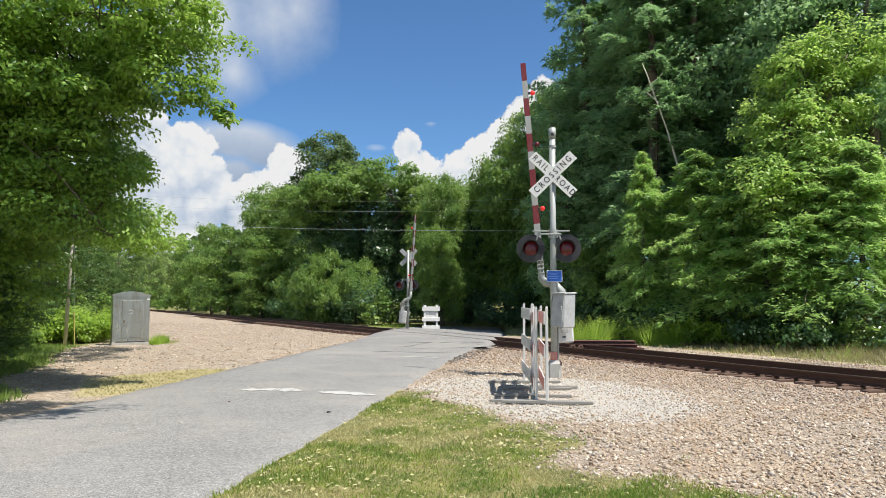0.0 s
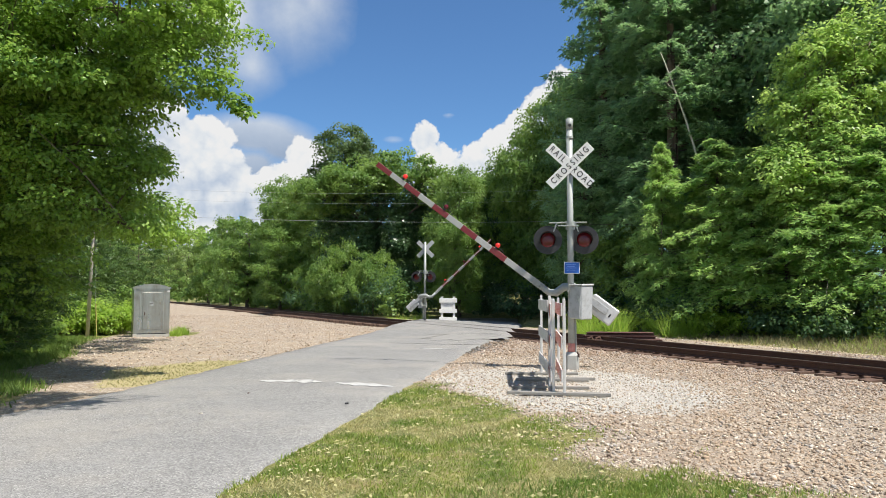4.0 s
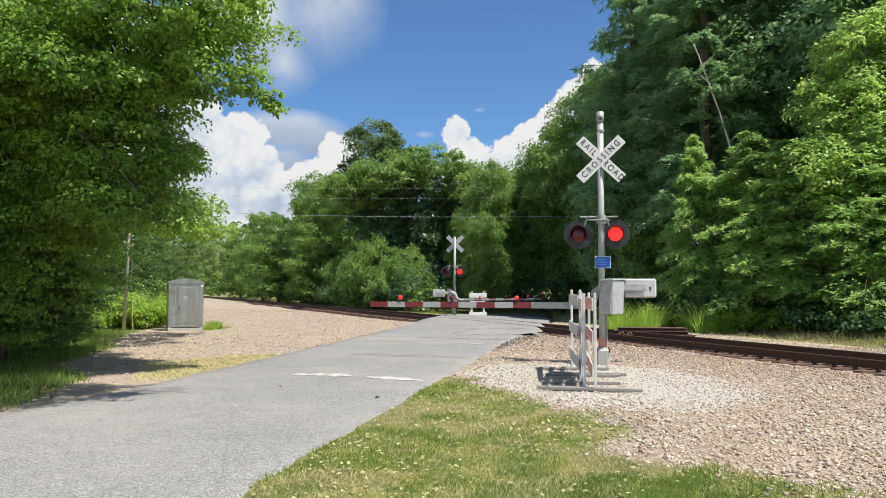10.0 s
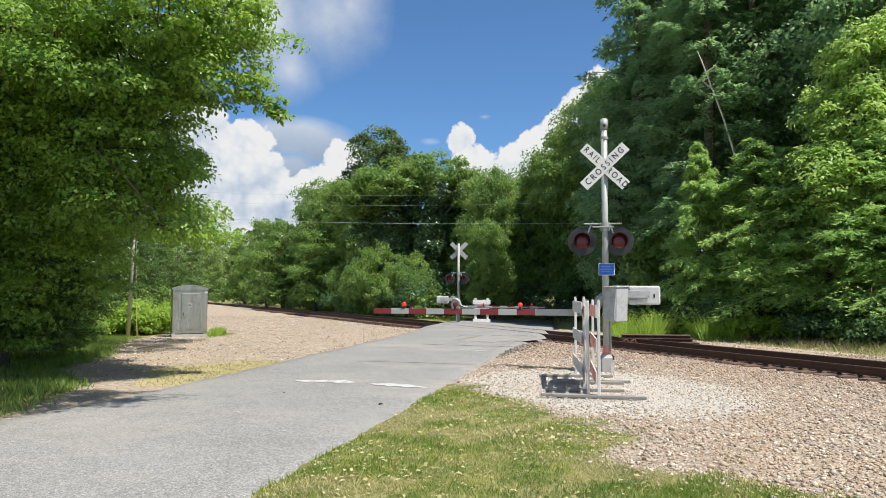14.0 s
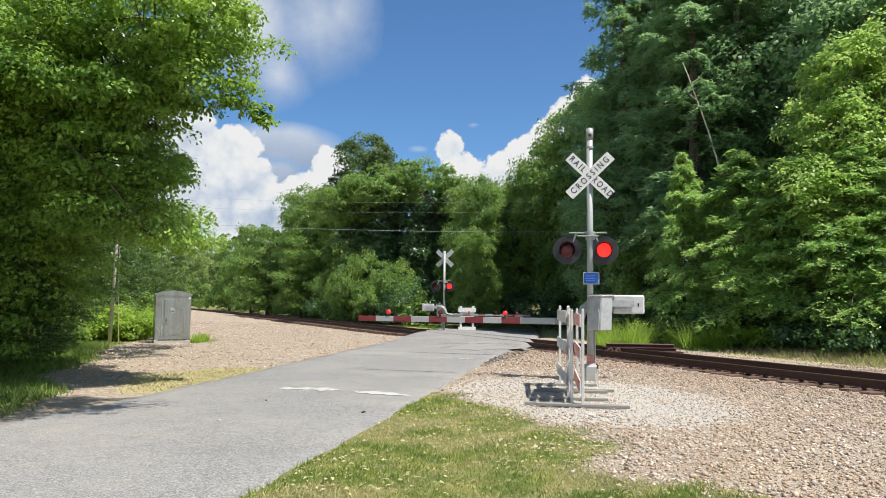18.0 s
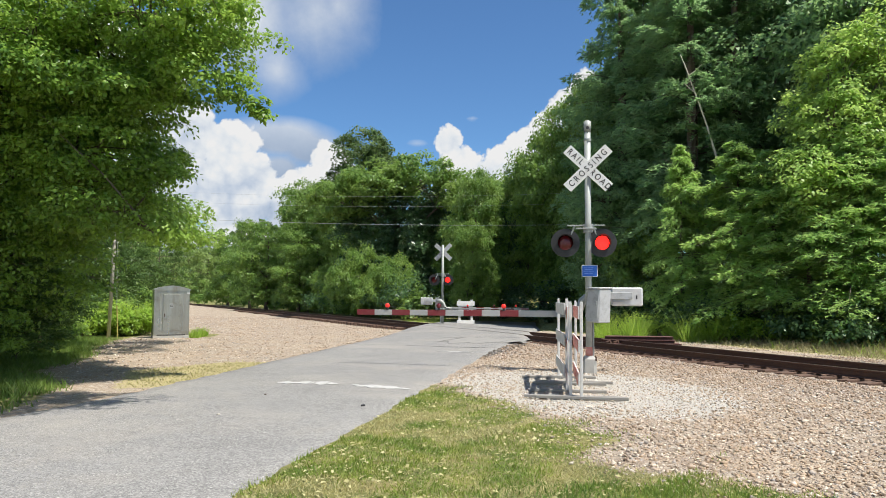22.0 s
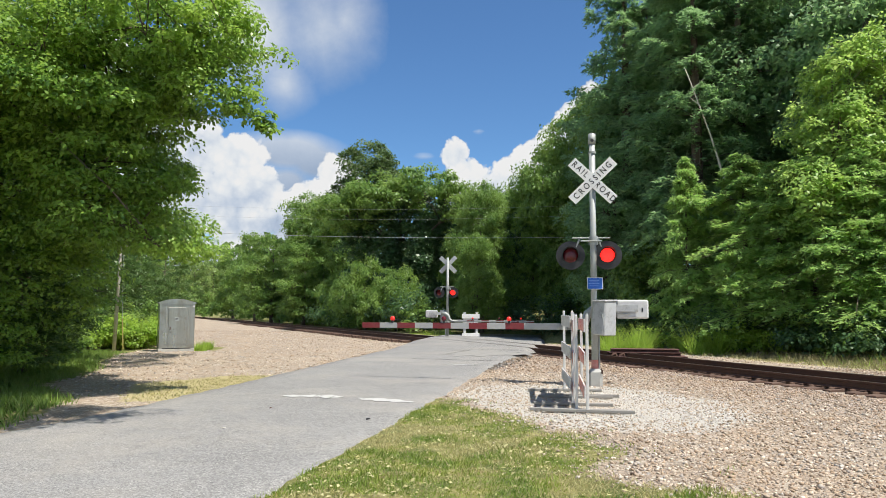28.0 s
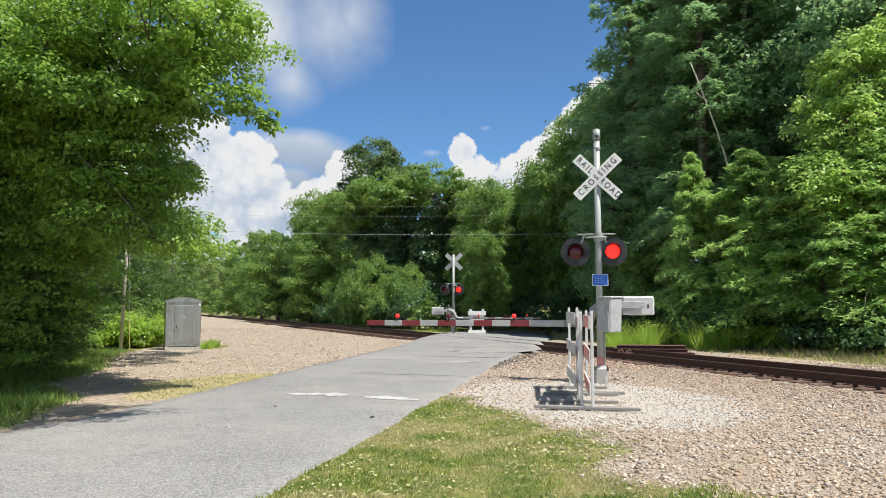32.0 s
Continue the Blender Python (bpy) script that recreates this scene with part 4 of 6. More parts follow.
def wood(parent, g, h, r, lobes, tips, lean=(0, 0), material="bark"):
    """Trunk with limbs that run out to the lobes and on to some clumps."""
    top = Vector((lean[0], lean[1], h))
    pts = [Vector((lean[0] * k * k + 0.12 * math.sin(3 * k + h), lean[1] * k * k + 0.1 * math.cos(4 * k), h * k)) for k in np.linspace(0, 1, 8)]
    part("trunk", add_path(bmesh.new(), pts, [r * (1.35 if k == 0 else 1 - 0.72 * k / 7) for k in range(8)], 9), M[material], parent, "", True)
    twigs = bmesh.new()
    for lb in lobes:
        z0 = h * g.uniform(0.35, 0.75)
        k = z0 / h
        a = Vector((lean[0] * k * k, lean[1] * k * k, z0))
        c = Vector(lb[:3])
        m1 = a.lerp(c, 0.5) + Vector((0, 0, 0.12 * (c - a).length))
        part("limb", add_path(bmesh.new(), [a, a.lerp(m1, 0.6), m1, c], [r * 0.5, r * 0.4, r * 0.3, r * 0.16], 6), M[material], parent, "", True)
        near = sorted(tips, key=lambda q: (q[0] - c.x) ** 2 + (q[1] - c.y) ** 2 + (q[2] - c.z) ** 2)[:60:6]
        for q in near:
            s = m1.lerp(c, g.uniform(0.3, 1.0))
            q = Vector(q)
            add_path(twigs, [s, s.lerp(q, 0.55) + Vector((0, 0, 0.1)), q], [r * 0.13, r * 0.08, r * 0.03], 4)
    part("branchwork", twigs, M[material], parent, "", True)["kind"] = "stuff"


def foliage(name, g, lobes, clumps, leaves, leaf, spread, material, o, up, flat, fine, label=""):
    """One part of leaves over the lobes; returns the middles of its clumps."""
    pos, out, tips = crown_points(g, lobes, clumps, leaves, spread, flat)
    n = len(pos)
    normal = unit(out * 0.7 + np.array([0, 0, up]) + g.normal(size=(n, 3)) * 0.45)
    along = unit(g.normal(size=(n, 3)) + out * 0.3 + np.array([0, 0, -0.25]))
    along = along - normal * np.sum(along * normal, 1, keepdims=True) * 0.8
    ln = leaf * g.uniform(0.7, 1.3, n)
    if fine:
        leaf_tips(name, pos, along, normal, ln, ln * g.uniform(0.7, 1.0, n), M[material], o, label)
    else:
        leaf_quads(name, pos, along, normal, ln, ln * g.uniform(0.5, 0.7, n), M[material], o, label)
    return tips


def broadleaf(name, seed, lobes, clumps, leaves, leaf, spread, h, r, material, m, label, up=0.75, lean=(0, 0), group="trees", category="tree", flat=0.5, fine=False):
    g = np.random.default_rng(seed)
    o = empty(name, m, label, category, group)
    tips = foliage("crown", g, lobes, clumps, leaves, leaf, spread, material, o, up, flat, fine)
    if h:
        wood(o, g, h, r, lobes, [tuple(t) for t in tips[:: max(1, len(tips) // 400)]], lean)
    return o


def conifer(name, seed, h, r, boughs, per, leaf, material, m, label, z0=0.06, droop=0.35, group="conifers", power=0.8):
    """Whorls of drooping flat sprays round a straight trunk."""
    g = np.random.default_rng(seed)
    o = empty(name, m, label, "conifer", group)
    f = np.sort(z0 + (0.985 - z0) * g.random(boughs) ** 1.15)
    az = np.arange(boughs) * 2.4 + g.normal(size=boughs) * 0.6
    ln = r * np.maximum(0.05, (1 - f) ** power) * g.uniform(0.3, 1.2, boughs)
    d = np.stack([np.cos(az), np.sin(az), np.zeros(boughs)], 1)
    side = np.stack([-np.sin(az), np.cos(az), np.zeros(boughs)], 1)
    # side twigs alternate along each bough, and the needles sit along the twigs
    twigs = 16
    st = 0.1 + 0.9 * (np.arange(twigs) + g.random((boughs, twigs))) / twigs
    sign = np.where(np.arange(twigs) % 2 == 0, 1.0, -1.0)[None] * np.ones((boughs, 1))
    sign[:, -1] = g.normal(size=boughs) * 0.2
    tl = (0.12 + 0.4 * ln[:, None] * np.sin(np.pi * np.minimum(st * 0.82 + 0.16, 1))) * g.uniform(0.55, 1.25, st.shape)
    away = unit(d[:, None] * 0.75 + side[:, None] * (sign * 0.8)[..., None] + g.normal(size=(boughs, twigs, 3)) * 0.16)
    root = d[:, None] * (ln[:, None] * st)[..., None]
    root[..., 2] = (f * h)[:, None] + ln[:, None] * ((0.22 + 0.12 * np.sin(7 * az))[:, None] * st - droop * st * st)
    k = max(2, per // twigs)
    q = np.sqrt(g.random((boughs, twigs, k)))
    pos = root[:, :, None] + away[:, :, None] * (tl[..., None] * q)[..., None] + g.normal(size=(boughs, twigs, k, 3)) * np.array([0.05, 0.05, 0.05])
    pos[..., 2] -= 0.34 * tl[..., None] * q * q
    pos = pos.reshape(-1, 3)
    n = len(pos)
    hand = np.where(g.random((boughs, twigs, k)) < 0.5, 1.0, -1.0)
    cross = np.stack([-away[..., 1], away[..., 0], np.zeros(away.shape[:2])], -1)
    al = (away[:, :, None] * 0.8 + cross[:, :, None] * (hand * 0.55)[..., None]).reshape(-1, 3)
    al = unit(al + g.normal(size=(n, 3)) * 0.24 + np.array([0, 0, -0.2]))
    nr = unit(np.array([0, 0, 1.0]) + g.normal(size=(n, 3)) * 0.36)
    le = leaf * g.uniform(0.6, 1.4, n)
    leaf_tips("crown", pos, al, nr, le, le * g.uniform(0.3, 0.46, n), M[material], o)
    bm = add_path(bmesh.new(), [(0, 0, 0), (0.05, 0, h * 0.5), (0, 0, h * 0.99)], [0.018 * h, 0.012 * h, 0.01], 8)
    for i in range(0, boughs, 2):
        p0 = Vector((0, 0, f[i] * h))
        dd = Vector(d[i]) * float(ln[i])
        add_path(bm, [p0, p0 + dd * 0.5 + Vector((0, 0, float(ln[i]) * (0.11 - droop * 0.25))), p0 + dd + Vector((0, 0, float(ln[i]) * (0.22 - droop)))], [0.02, 0.014, 0.004], 4)
    part("trunk", bm, M["bark"], o)
    return o


def spot(u, d, dz=0.0):
    """A place on the ground d metres ahead, where u is how far to the right it shows (in widths of the frame's half)."""
    x = u * d
    return x, d, float(height(x, d)) + dz


def put_tree(o, u, d, turn, s, reach=0.0):
    """A copy of tree o, s times its size; with a reach it stands back until its crown clears the rails."""
    w = s[0] if isinstance(s, tuple) else s
    far = 1.0
    while reach and far < 1.4 and u * d * far - reach * w < float(near_rail(d * far)) + 3.0:
        far += 0.02
    d = d * far
    o2 = copy_thing(o, pose(*spot(u, d), 0, 0, turn))
    o2.scale = (s[0], s[0], s[1]) if isinstance(s, tuple) else (s, s, s)
    return o2


# the big maple that overhangs the lane; lobes from its foot
maple_lobes = [(5.75, -2.0, 6.5, 2.0, 1.9, 1.0), (4.9, -1.8, 5.5, 1.35, 1.4, 0.65), (4.5, -1.3, 4.2, 1.75, 1.7, 0.9), (4.6, -1.3, 3.2, 1.25, 1.6, 0.6), (5.7, -1.6, 2.75, 0.55, 0.5, 0.2), (1.3, -2.0, 5.6, 2.5, 2.5, 1.7), (1.0, -1.2, 3.2, 2.4, 1.8, 1.5), (3.1, -2.4, 6.3, 2.2, 2.0, 1.2), (3.0, -0.2, 4.0, 2.2, 2.4, 1.5), (7.4, -6.2, 7.9, 2.1, 1.4, 0.9), (1.1, -1.4, 1.3, 2.2, 1.8, 1.0), (2.1, 0.6, 2.2, 1.8, 1.4, 1.2), (3.3, -1.6, 5.4, 2.3, 2.2, 1.4), (4.7, -2.9, 5.1, 1.2, 1.1, 0.4), (3.2, -3.0, 5.1, 1.8, 1.2, 0.45), (1.5, -3.1, 5.0, 1.7, 1.2, 0.45), (6.4, -2.0, 6.6, 1.3, 1.2, 0.7)]
maple = broadleaf("maple_tree", 11, maple_lobes, 1900, 112, 0.088, 0.34, 8.0, 0.2, "leaf_near", pose(-10.8, 14.6, -0.05), "large leafy maple tree overhanging the lane", up=0.55, lean=(0.4, -0.3), flat=0.4)
foliage("side_bough", np.random.default_rng(24), [(6.5, -2.0, 5.35, 0.95, 0.9, 0.4), (5.4, -1.8, 4.9, 0.9, 0.9, 0.45)], 64, 112, 0.088, 0.3, "leaf_near", maple, 0.55, 0.4, False, "leafy lower bough")
# spray of leaves that hangs out over the sky
spray = broadleaf("hanging_branch", 21, [(0, 0, 0, 0.28, 0.16, 0.10), (0.16, 0, -0.2, 0.14, 0.1, 0.12), (-0.45, -0.05, 0.14, 0.22, 0.12, 0.06)], 18, 20, 0.12, 0.13, 0, 0, "leaf_near", pose(-3.42, 13.2, 5.12), "leafy branch tip hanging from the maple", group="branches", category="branch")
part("twig", add_path(bmesh.new(), [(0.1, 0, -0.1), (-0.2, 0, 0.08), (-0.7, -0.1, 0.22), (-1.3, -0.2, 0.5)], [0.006, 0.01, 0.014, 0.02], 5), M["bark"], spray)

# woods behind the maple; a darker leaf colour carries the thicket's shade
left_lobes = [(0, 0, 8, 3.2, 3.2, 2.8), (1.8, -1, 5.5, 2.3, 2.3, 2.0), (-1.8, -0.6, 5.0, 2.5, 2.5, 2.0), (0.4, -1.6, 3.0, 2.5, 2.2, 1.5)]
left_tree = broadleaf("shade_tree", 12, left_lobes, 200, 110, 0.15, 0.55, 9.5, 0.2, "leaf_dark", pose(*spot(-0.70, 19.5), 0, 0, 40), "broadleaf tree in the thicket with shade in its leaf colour", up=0.35, group="thicket trees", fine=True)
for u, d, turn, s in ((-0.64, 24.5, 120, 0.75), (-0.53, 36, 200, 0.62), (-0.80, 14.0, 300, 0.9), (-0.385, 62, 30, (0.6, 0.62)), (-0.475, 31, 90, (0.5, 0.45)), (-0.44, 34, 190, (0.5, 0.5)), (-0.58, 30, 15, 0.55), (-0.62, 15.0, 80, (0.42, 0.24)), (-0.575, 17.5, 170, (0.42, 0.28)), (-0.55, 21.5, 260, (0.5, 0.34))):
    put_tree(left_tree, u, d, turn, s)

# a slim tree at the thicket's edge, its low limbs reaching over the gravel
edge_lobes = [(3.7, -0.8, 3.8, 1.1, 1.6, 0.36), (3.0, 1.4, 3.6, 1.2, 1.7, 0.36), (2.7, 3.4, 3.4, 1.2, 1.3, 0.32), (1.0, 0.3, 4.6, 1.6, 1.6, 0.7), (0, 0, 5.8, 1.6, 1.6, 1.0)]
broadleaf("edge_tree", 22, edge_lobes, 210, 70, 0.11, 0.3, 5.6, 0.09, "leaf_near", pose(-11.2, 20.5, float(height(-11.2, 20.5))), "slim tree with low limbs over the gravel", up=0.55, group="thicket trees", flat=0.4)

# woods across the rails: tall trees behind, one lobe set for each kind
tall_lobes = [(0, 0, 15.5, 3.2, 3.2, 3.2), (2.0, -1.2, 12, 2.8, 2.8, 2.5), (-2.2, -0.8, 11, 3.0, 2.8, 2.5), (0.6, -2.2, 8.4, 2.8, 2.4, 2.2), (-1.0, 1.6, 8, 3.0, 2.8, 2.4), (1.6, -1.4, 5.2, 2.6, 2.4, 1.8), (-1.8, -1.2, 4.2, 2.4, 2.4, 1.8)]
tall = broadleaf("tall_tree", 31, tall_lobes, 300, 104, 0.19, 0.72, 16, 0.28, "leaf_wood", pose(*spot(0.30, 43)), "tall dark broadleaf tree at the wood's edge", up=0.35, group="wood trees", fine=True)
oak_lobes = [(0, 0, 11, 3.6, 3.6, 2.8), (2.6, -1, 8, 2.8, 2.6, 2.2), (-2.6, -1, 7.6, 3.0, 2.6, 2.2), (0.2, -2.4, 5.2, 3.0, 2.4, 1.9), (2.2, 1, 4.0, 2.6, 2.6, 1.8), (-2.2, 0.4, 3.4, 2.6, 2.6, 1.7), (0.4, -2.6, 2.2, 2.6, 2.0, 1.4)]
oak = broadleaf("oak_tree", 32, oak_lobes, 320, 150, 0.215, 0.82, 11, 0.28, "leaf_mid", pose(*spot(-0.165, 78)) @ Matrix.Diagonal((0.8, 0.8, 0.95, 1)), "rounded green broadleaf tree behind the rails", up=0.35, group="wood trees", fine=True)
row_tree = broadleaf("row_tree", 33, oak_lobes, 170, 84, 0.31, 0.95, 11, 0.28, "leaf_mid", pose(*spot(-0.235, 86)) @ Matrix.Diagonal((0.72, 0.72, 0.76, 1)), "green broadleaf tree in the row along the rails", up=0.35, group="wood trees", fine=True)
hazed_tree = broadleaf("hazed_tree", 37, oak_lobes, 150, 70, 0.36, 0.95, 11, 0.28, "leaf_haze", pose(*spot(-0.345, 205)) @ Matrix.Scale(1.1, 4), "broadleaf tree far down the line, haze in its leaf colour", up=0.35, group="wood trees", fine=True)
shrub = broadleaf("large_shrub", 34, [(0, -0.2, 2.6, 2.4, 2.2, 1.6), (1.9, -0.6, 1.8, 1.8, 1.7, 1.3), (-1.9, -0.5, 2.0, 1.9, 1.7, 1.4), (0.3, -1.5, 1.3, 2.0, 1.5, 1.1)], 130, 150, 0.145, 0.5, 2.6, 0.08, "leaf_mid", pose(*spot(-0.105, 58)) @ Matrix.Diagonal((0.75, 0.75, 1.32, 1)), "rounded leafy shrub beside the rails", up=0.35, group="shrubs", category="shrub", fine=True)
broadleaf("crest_tree", 35, [(0, 0, 17.6, 3.4, 3.3, 2.5), (1.7, -0.8, 14.2, 2.8, 2.6, 2.2), (-1.8, -0.6, 13.6, 2.8, 2.6, 2.2), (0.2, -1.6, 10.4, 3.2, 2.6, 2.2), (1.6, -0.6, 7.2, 3.0, 2.6, 2.0), (-1.6, -0.6, 6.4, 3.0, 2.6, 2.0), (0, -1, 3.4, 3.0, 2.6, 1.8)], 270, 140, 0.25, 0.85, 17, 0.28, "leaf_crest", pose(*spot(-0.105, 80)), "tall round-topped tree above the wood", up=0.35, group="wood trees", fine=True)
for u, d, turn, s in ((0.37, 41, 150, 1.15), (0.42, 39, 220, 1.1), (0.53, 33, 20, 1.05), (0.61, 30, 100, 1.1), (0.69, 27, 190, 1.0), (0.245, 38, 260, (0.62, 0.55)), (0.465, 40, 60, 1.2), (0.262, 45, 200, (0.75, 0.85))):
    put_tree(tall, u, d, turn, s)
# a dome of sunlit leaves over a vine-hung face whose dark colour carries shade
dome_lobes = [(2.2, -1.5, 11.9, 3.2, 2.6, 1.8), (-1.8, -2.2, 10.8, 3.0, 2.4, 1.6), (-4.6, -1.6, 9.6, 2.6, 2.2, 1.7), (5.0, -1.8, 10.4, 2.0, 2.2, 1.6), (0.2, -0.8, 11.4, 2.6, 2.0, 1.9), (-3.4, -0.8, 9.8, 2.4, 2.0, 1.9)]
vine = broadleaf("vine_tree", 36, dome_lobes, 210, 150, 0.2, 0.7, 10, 0.26, "leaf_mid", pose(*spot(-0.058, 62)), "domed tree hung with climbing vines, shade in their leaf colour", up=0.3, group="wood trees", fine=True)
foliage("vines", np.random.default_rng(38), [(0.5, -0.4, 9.8, 4.6, 1.5, 2.2), (0, -0.6, 8.0, 4.8, 1.4, 2.6), (2.5, -0.8, 6.0, 3.6, 1.4, 3.2), (-3.0, -0.6, 5.5, 3.2, 1.4, 3.0), (0, -1.0, 3.4, 4.5, 1.4, 2.4), (0.4, -1.0, 6.2, 3.6, 1.2, 2.6)], 330, 120, 0.21, 0.65, "leaf_shade", vine, 0.3, 0.6, True, "glossy climbing leaves with shade in their dark colour")
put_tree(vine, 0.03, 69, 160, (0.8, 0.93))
# broad trees in the middle
for u, d, turn, s in ((-0.19, 84, 130, (0.8, 1.05)), (0.052, 58, 280, (0.65, 0.82)), (-0.14, 72, 90, (0.68, 0.85))):
    put_tree(oak, u, d, turn, s)
for u, d, turn, s in ((0.197, 50, 220, (0.76, 1.1)), (0.15, 54, 40, (0.72, 0.92)), (0.235, 47, 310, (0.7, 1.1))):
    put_tree(oak, u, d, turn, s)
# the row that follows the rails away
for u, d, turn, s in ((-0.258, 100, 10, (0.62, 0.88)), (-0.288, 128, 80, (0.75, 0.9)), (-0.47, 110, 130, (0.9, 0.8)), (0.03, 92, 60, (1.2, 0.95)), (0.11, 84, 160, (1.1, 0.8)), (0.2, 78, 260, (1.2, 1.0)), (0.28, 66, 10, (1.1, 0.9)), (0.085, 74, 110, (0.9, 0.85)), (-0.445, 95, 200, (0.9, 0.9)), (-0.425, 75, 290, (0.6, 0.6)), (-0.19, 74, 20, (0.55, 0.5)), (-0.225, 88, 300, (0.5, 0.45)), (-0.255, 112, 100, (0.6, 0.5)), (-0.28, 136, 200, (0.7, 0.5))):
    put_tree(row_tree, u, d, turn, s)
# farthest trees of the row, paled by the haze in their colour
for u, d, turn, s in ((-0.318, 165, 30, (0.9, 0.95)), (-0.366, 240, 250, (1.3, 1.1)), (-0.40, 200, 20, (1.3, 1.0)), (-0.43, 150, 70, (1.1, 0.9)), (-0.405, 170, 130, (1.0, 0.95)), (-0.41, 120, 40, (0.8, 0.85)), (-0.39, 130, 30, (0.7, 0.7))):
    put_tree(hazed_tree, u, d, turn, s)
for u, d, turn, s in ((-0.062, 55, 60, (0.72, 1.15)), (-0.165, 62, 200, (1.1, 1.2)), (-0.195, 66, 100, (1.0, 1.2)), (0.30, 36, 60, (1.0, 1.2)), (0.2, 48, 20, (0.8, 0.9)), (0.245, 43, 130, (0.8, 0.9))):
    put_tree(shrub, u, d, turn, s, 3.4 if u < 0.02 and d > 40 else 0)
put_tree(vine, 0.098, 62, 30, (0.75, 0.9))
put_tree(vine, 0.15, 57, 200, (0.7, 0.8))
put_tree(oak, 0.05, 47.5, 75, (0.37, 0.46))
put_tree(oak, 0.056, 50.5, 190, (0.44, 0.74))

# conifers before the tall wood
hem = conifer("hemlock_tree", 41, 8.0, 3.9, 120, 416, 0.17, "needle", pose(*spot(0.425, 28.5)), "green hemlock with drooping flat boughs", z0=0.17, group="hemlocks", power=0.75)
pine = conifer("pine_tree", 42, 20.0, 4.4, 140, 384, 0.21, "needle_dark", pose(*spot(0.325, 36)), "tall dark pine with layered boughs", z0=0.2, droop=0.15, group="pines", power=0.6)
for u, d, turn, s in ((0.475, 26.5, 60, 0.9), (0.525, 25.3, 130, 0.9), (0.585, 24.3, 200, 0.9), (0.455, 31, 250, 1.0), (0.345, 30, 100, (0.62, 1.02)), (0.665, 23.5, 310, 0.9), (0.545, 28, 20, 1.08)):
    put_tree(hem, u, d, turn, s)
for u, d, turn, s in ((0.262, 40, 300, (1.0, 1.3)), (0.295, 39, 30, 0.95), (0.385, 37, 80, 1.1), (0.455, 35, 170, 1.1), (0.362, 33.5, 250, (1.0, 1.05)), (0.425, 33, 10, (0.9, 1.1))):
    put_tree(pine, u, d, turn, s)
# the bright maple, its sunlit look helped by the leaf colour
broadleaf("young_maple", 51, [(0.2, 0, 7.8, 1.7, 1.7, 1.4), (1.4, -0.5, 6.0, 1.7, 1.6, 1.3), (-1.1, -0.6, 5.6, 1.3, 1.5, 1.1), (0.4, -1.2, 4.2, 1.6, 1.3, 1.1), (2.1, 0, 8.8, 1.4, 1.4, 1.3), (0.7, 0, 10.0, 1.4, 1.4, 1.2), (2.4, -0.3, 10.8, 1.5, 1.4, 1.2)], 350, 95, 0.155, 0.42, 10, 0.12, "leaf_sunlit", pose(*spot(0.555, 25.5)), "young maple with sunlight put into its bright leaf colour", up=0.8, group="wood trees")

# a bare dead stem leaning in front of the pines
snag = empty("dead_tree", pose(14.5, 31.0, 0.0) @ Matrix.Scale(1.084, 4), "bare pale dead tree leaning in the wood", "dead tree", "wood trees")
part("trunk", add_path(bmesh.new(), [(0, 0, -0.1), (-1.2, 0, 4.2), (-2.5, -0.1, 8.6), (-3.3, -0.1, 10.9), (-3.45, 0, 11.4)], [0.09, 0.06, 0.036, 0.022, 0.008], 7), M["palewood"], snag, "", True)
for x, z, dx, dz in ((-2.9, 9.8, -0.5, 0.3), (-3.15, 10.5, 0.45, 0.4)):
    part("branch", add_path(bmesh.new(), [(x, -0.1, z), (x + dx * 0.5, -0.2, z + dz * 0.4), (x + dx, -0.3, z + dz)], [0.03, 0.02, 0.006], 5), M["palewood"], snag)

# undergrowth
bush = broadleaf("bush", 61, [(0, 0, 0.9, 1.3, 1.1, 0.8), (0.8, -0.3, 0.6, 0.9, 0.9, 0.6), (-0.8, 0.2, 0.7, 1.0, 0.9, 0.6)], 60, 34, 0.15, 0.3, 0, 0, "leaf_mid", pose(*spot(-0.47, 29)), "low leafy bush in the undergrowth", group="bushes", category="bush")
for u, d, turn, s in ((-0.52, 28, 40, 1.0), (-0.43, 31, 90, 1.1), (-0.435, 36, 20, 1.3), (-0.58, 20, 130, 0.8), (-0.62, 17, 220, 0.9), (-0.55, 24, 10, 0.9), (-0.44, 44, 60, 1.5), (-0.42, 60, 150, 2.0), (-0.41, 85, 20, 2.6),
                      (0.36, 31, 80, 0.9), (0.43, 28, 160, 0.8), (0.50, 25.5, 240, 0.7), (0.57, 23.5, 20, 0.7), (0.64, 22.5, 110, 0.8), (0.25, 38, 60, 1.2), (-0.02, 52, 70, 1.5), (-0.12, 56, 140, 1.6), (-0.2, 70, 230, 2.0), (-0.352, 192, 20, 3.6), (-0.36, 205, 80, 3.8), (-0.37, 222, 140, 4.0), (-0.378, 240, 200, 4.2), (-0.388, 262, 20, 4.5)):
    put_tree(bush, u, d, turn, s, 2.0 if u < 0 and d > 50 else 0)


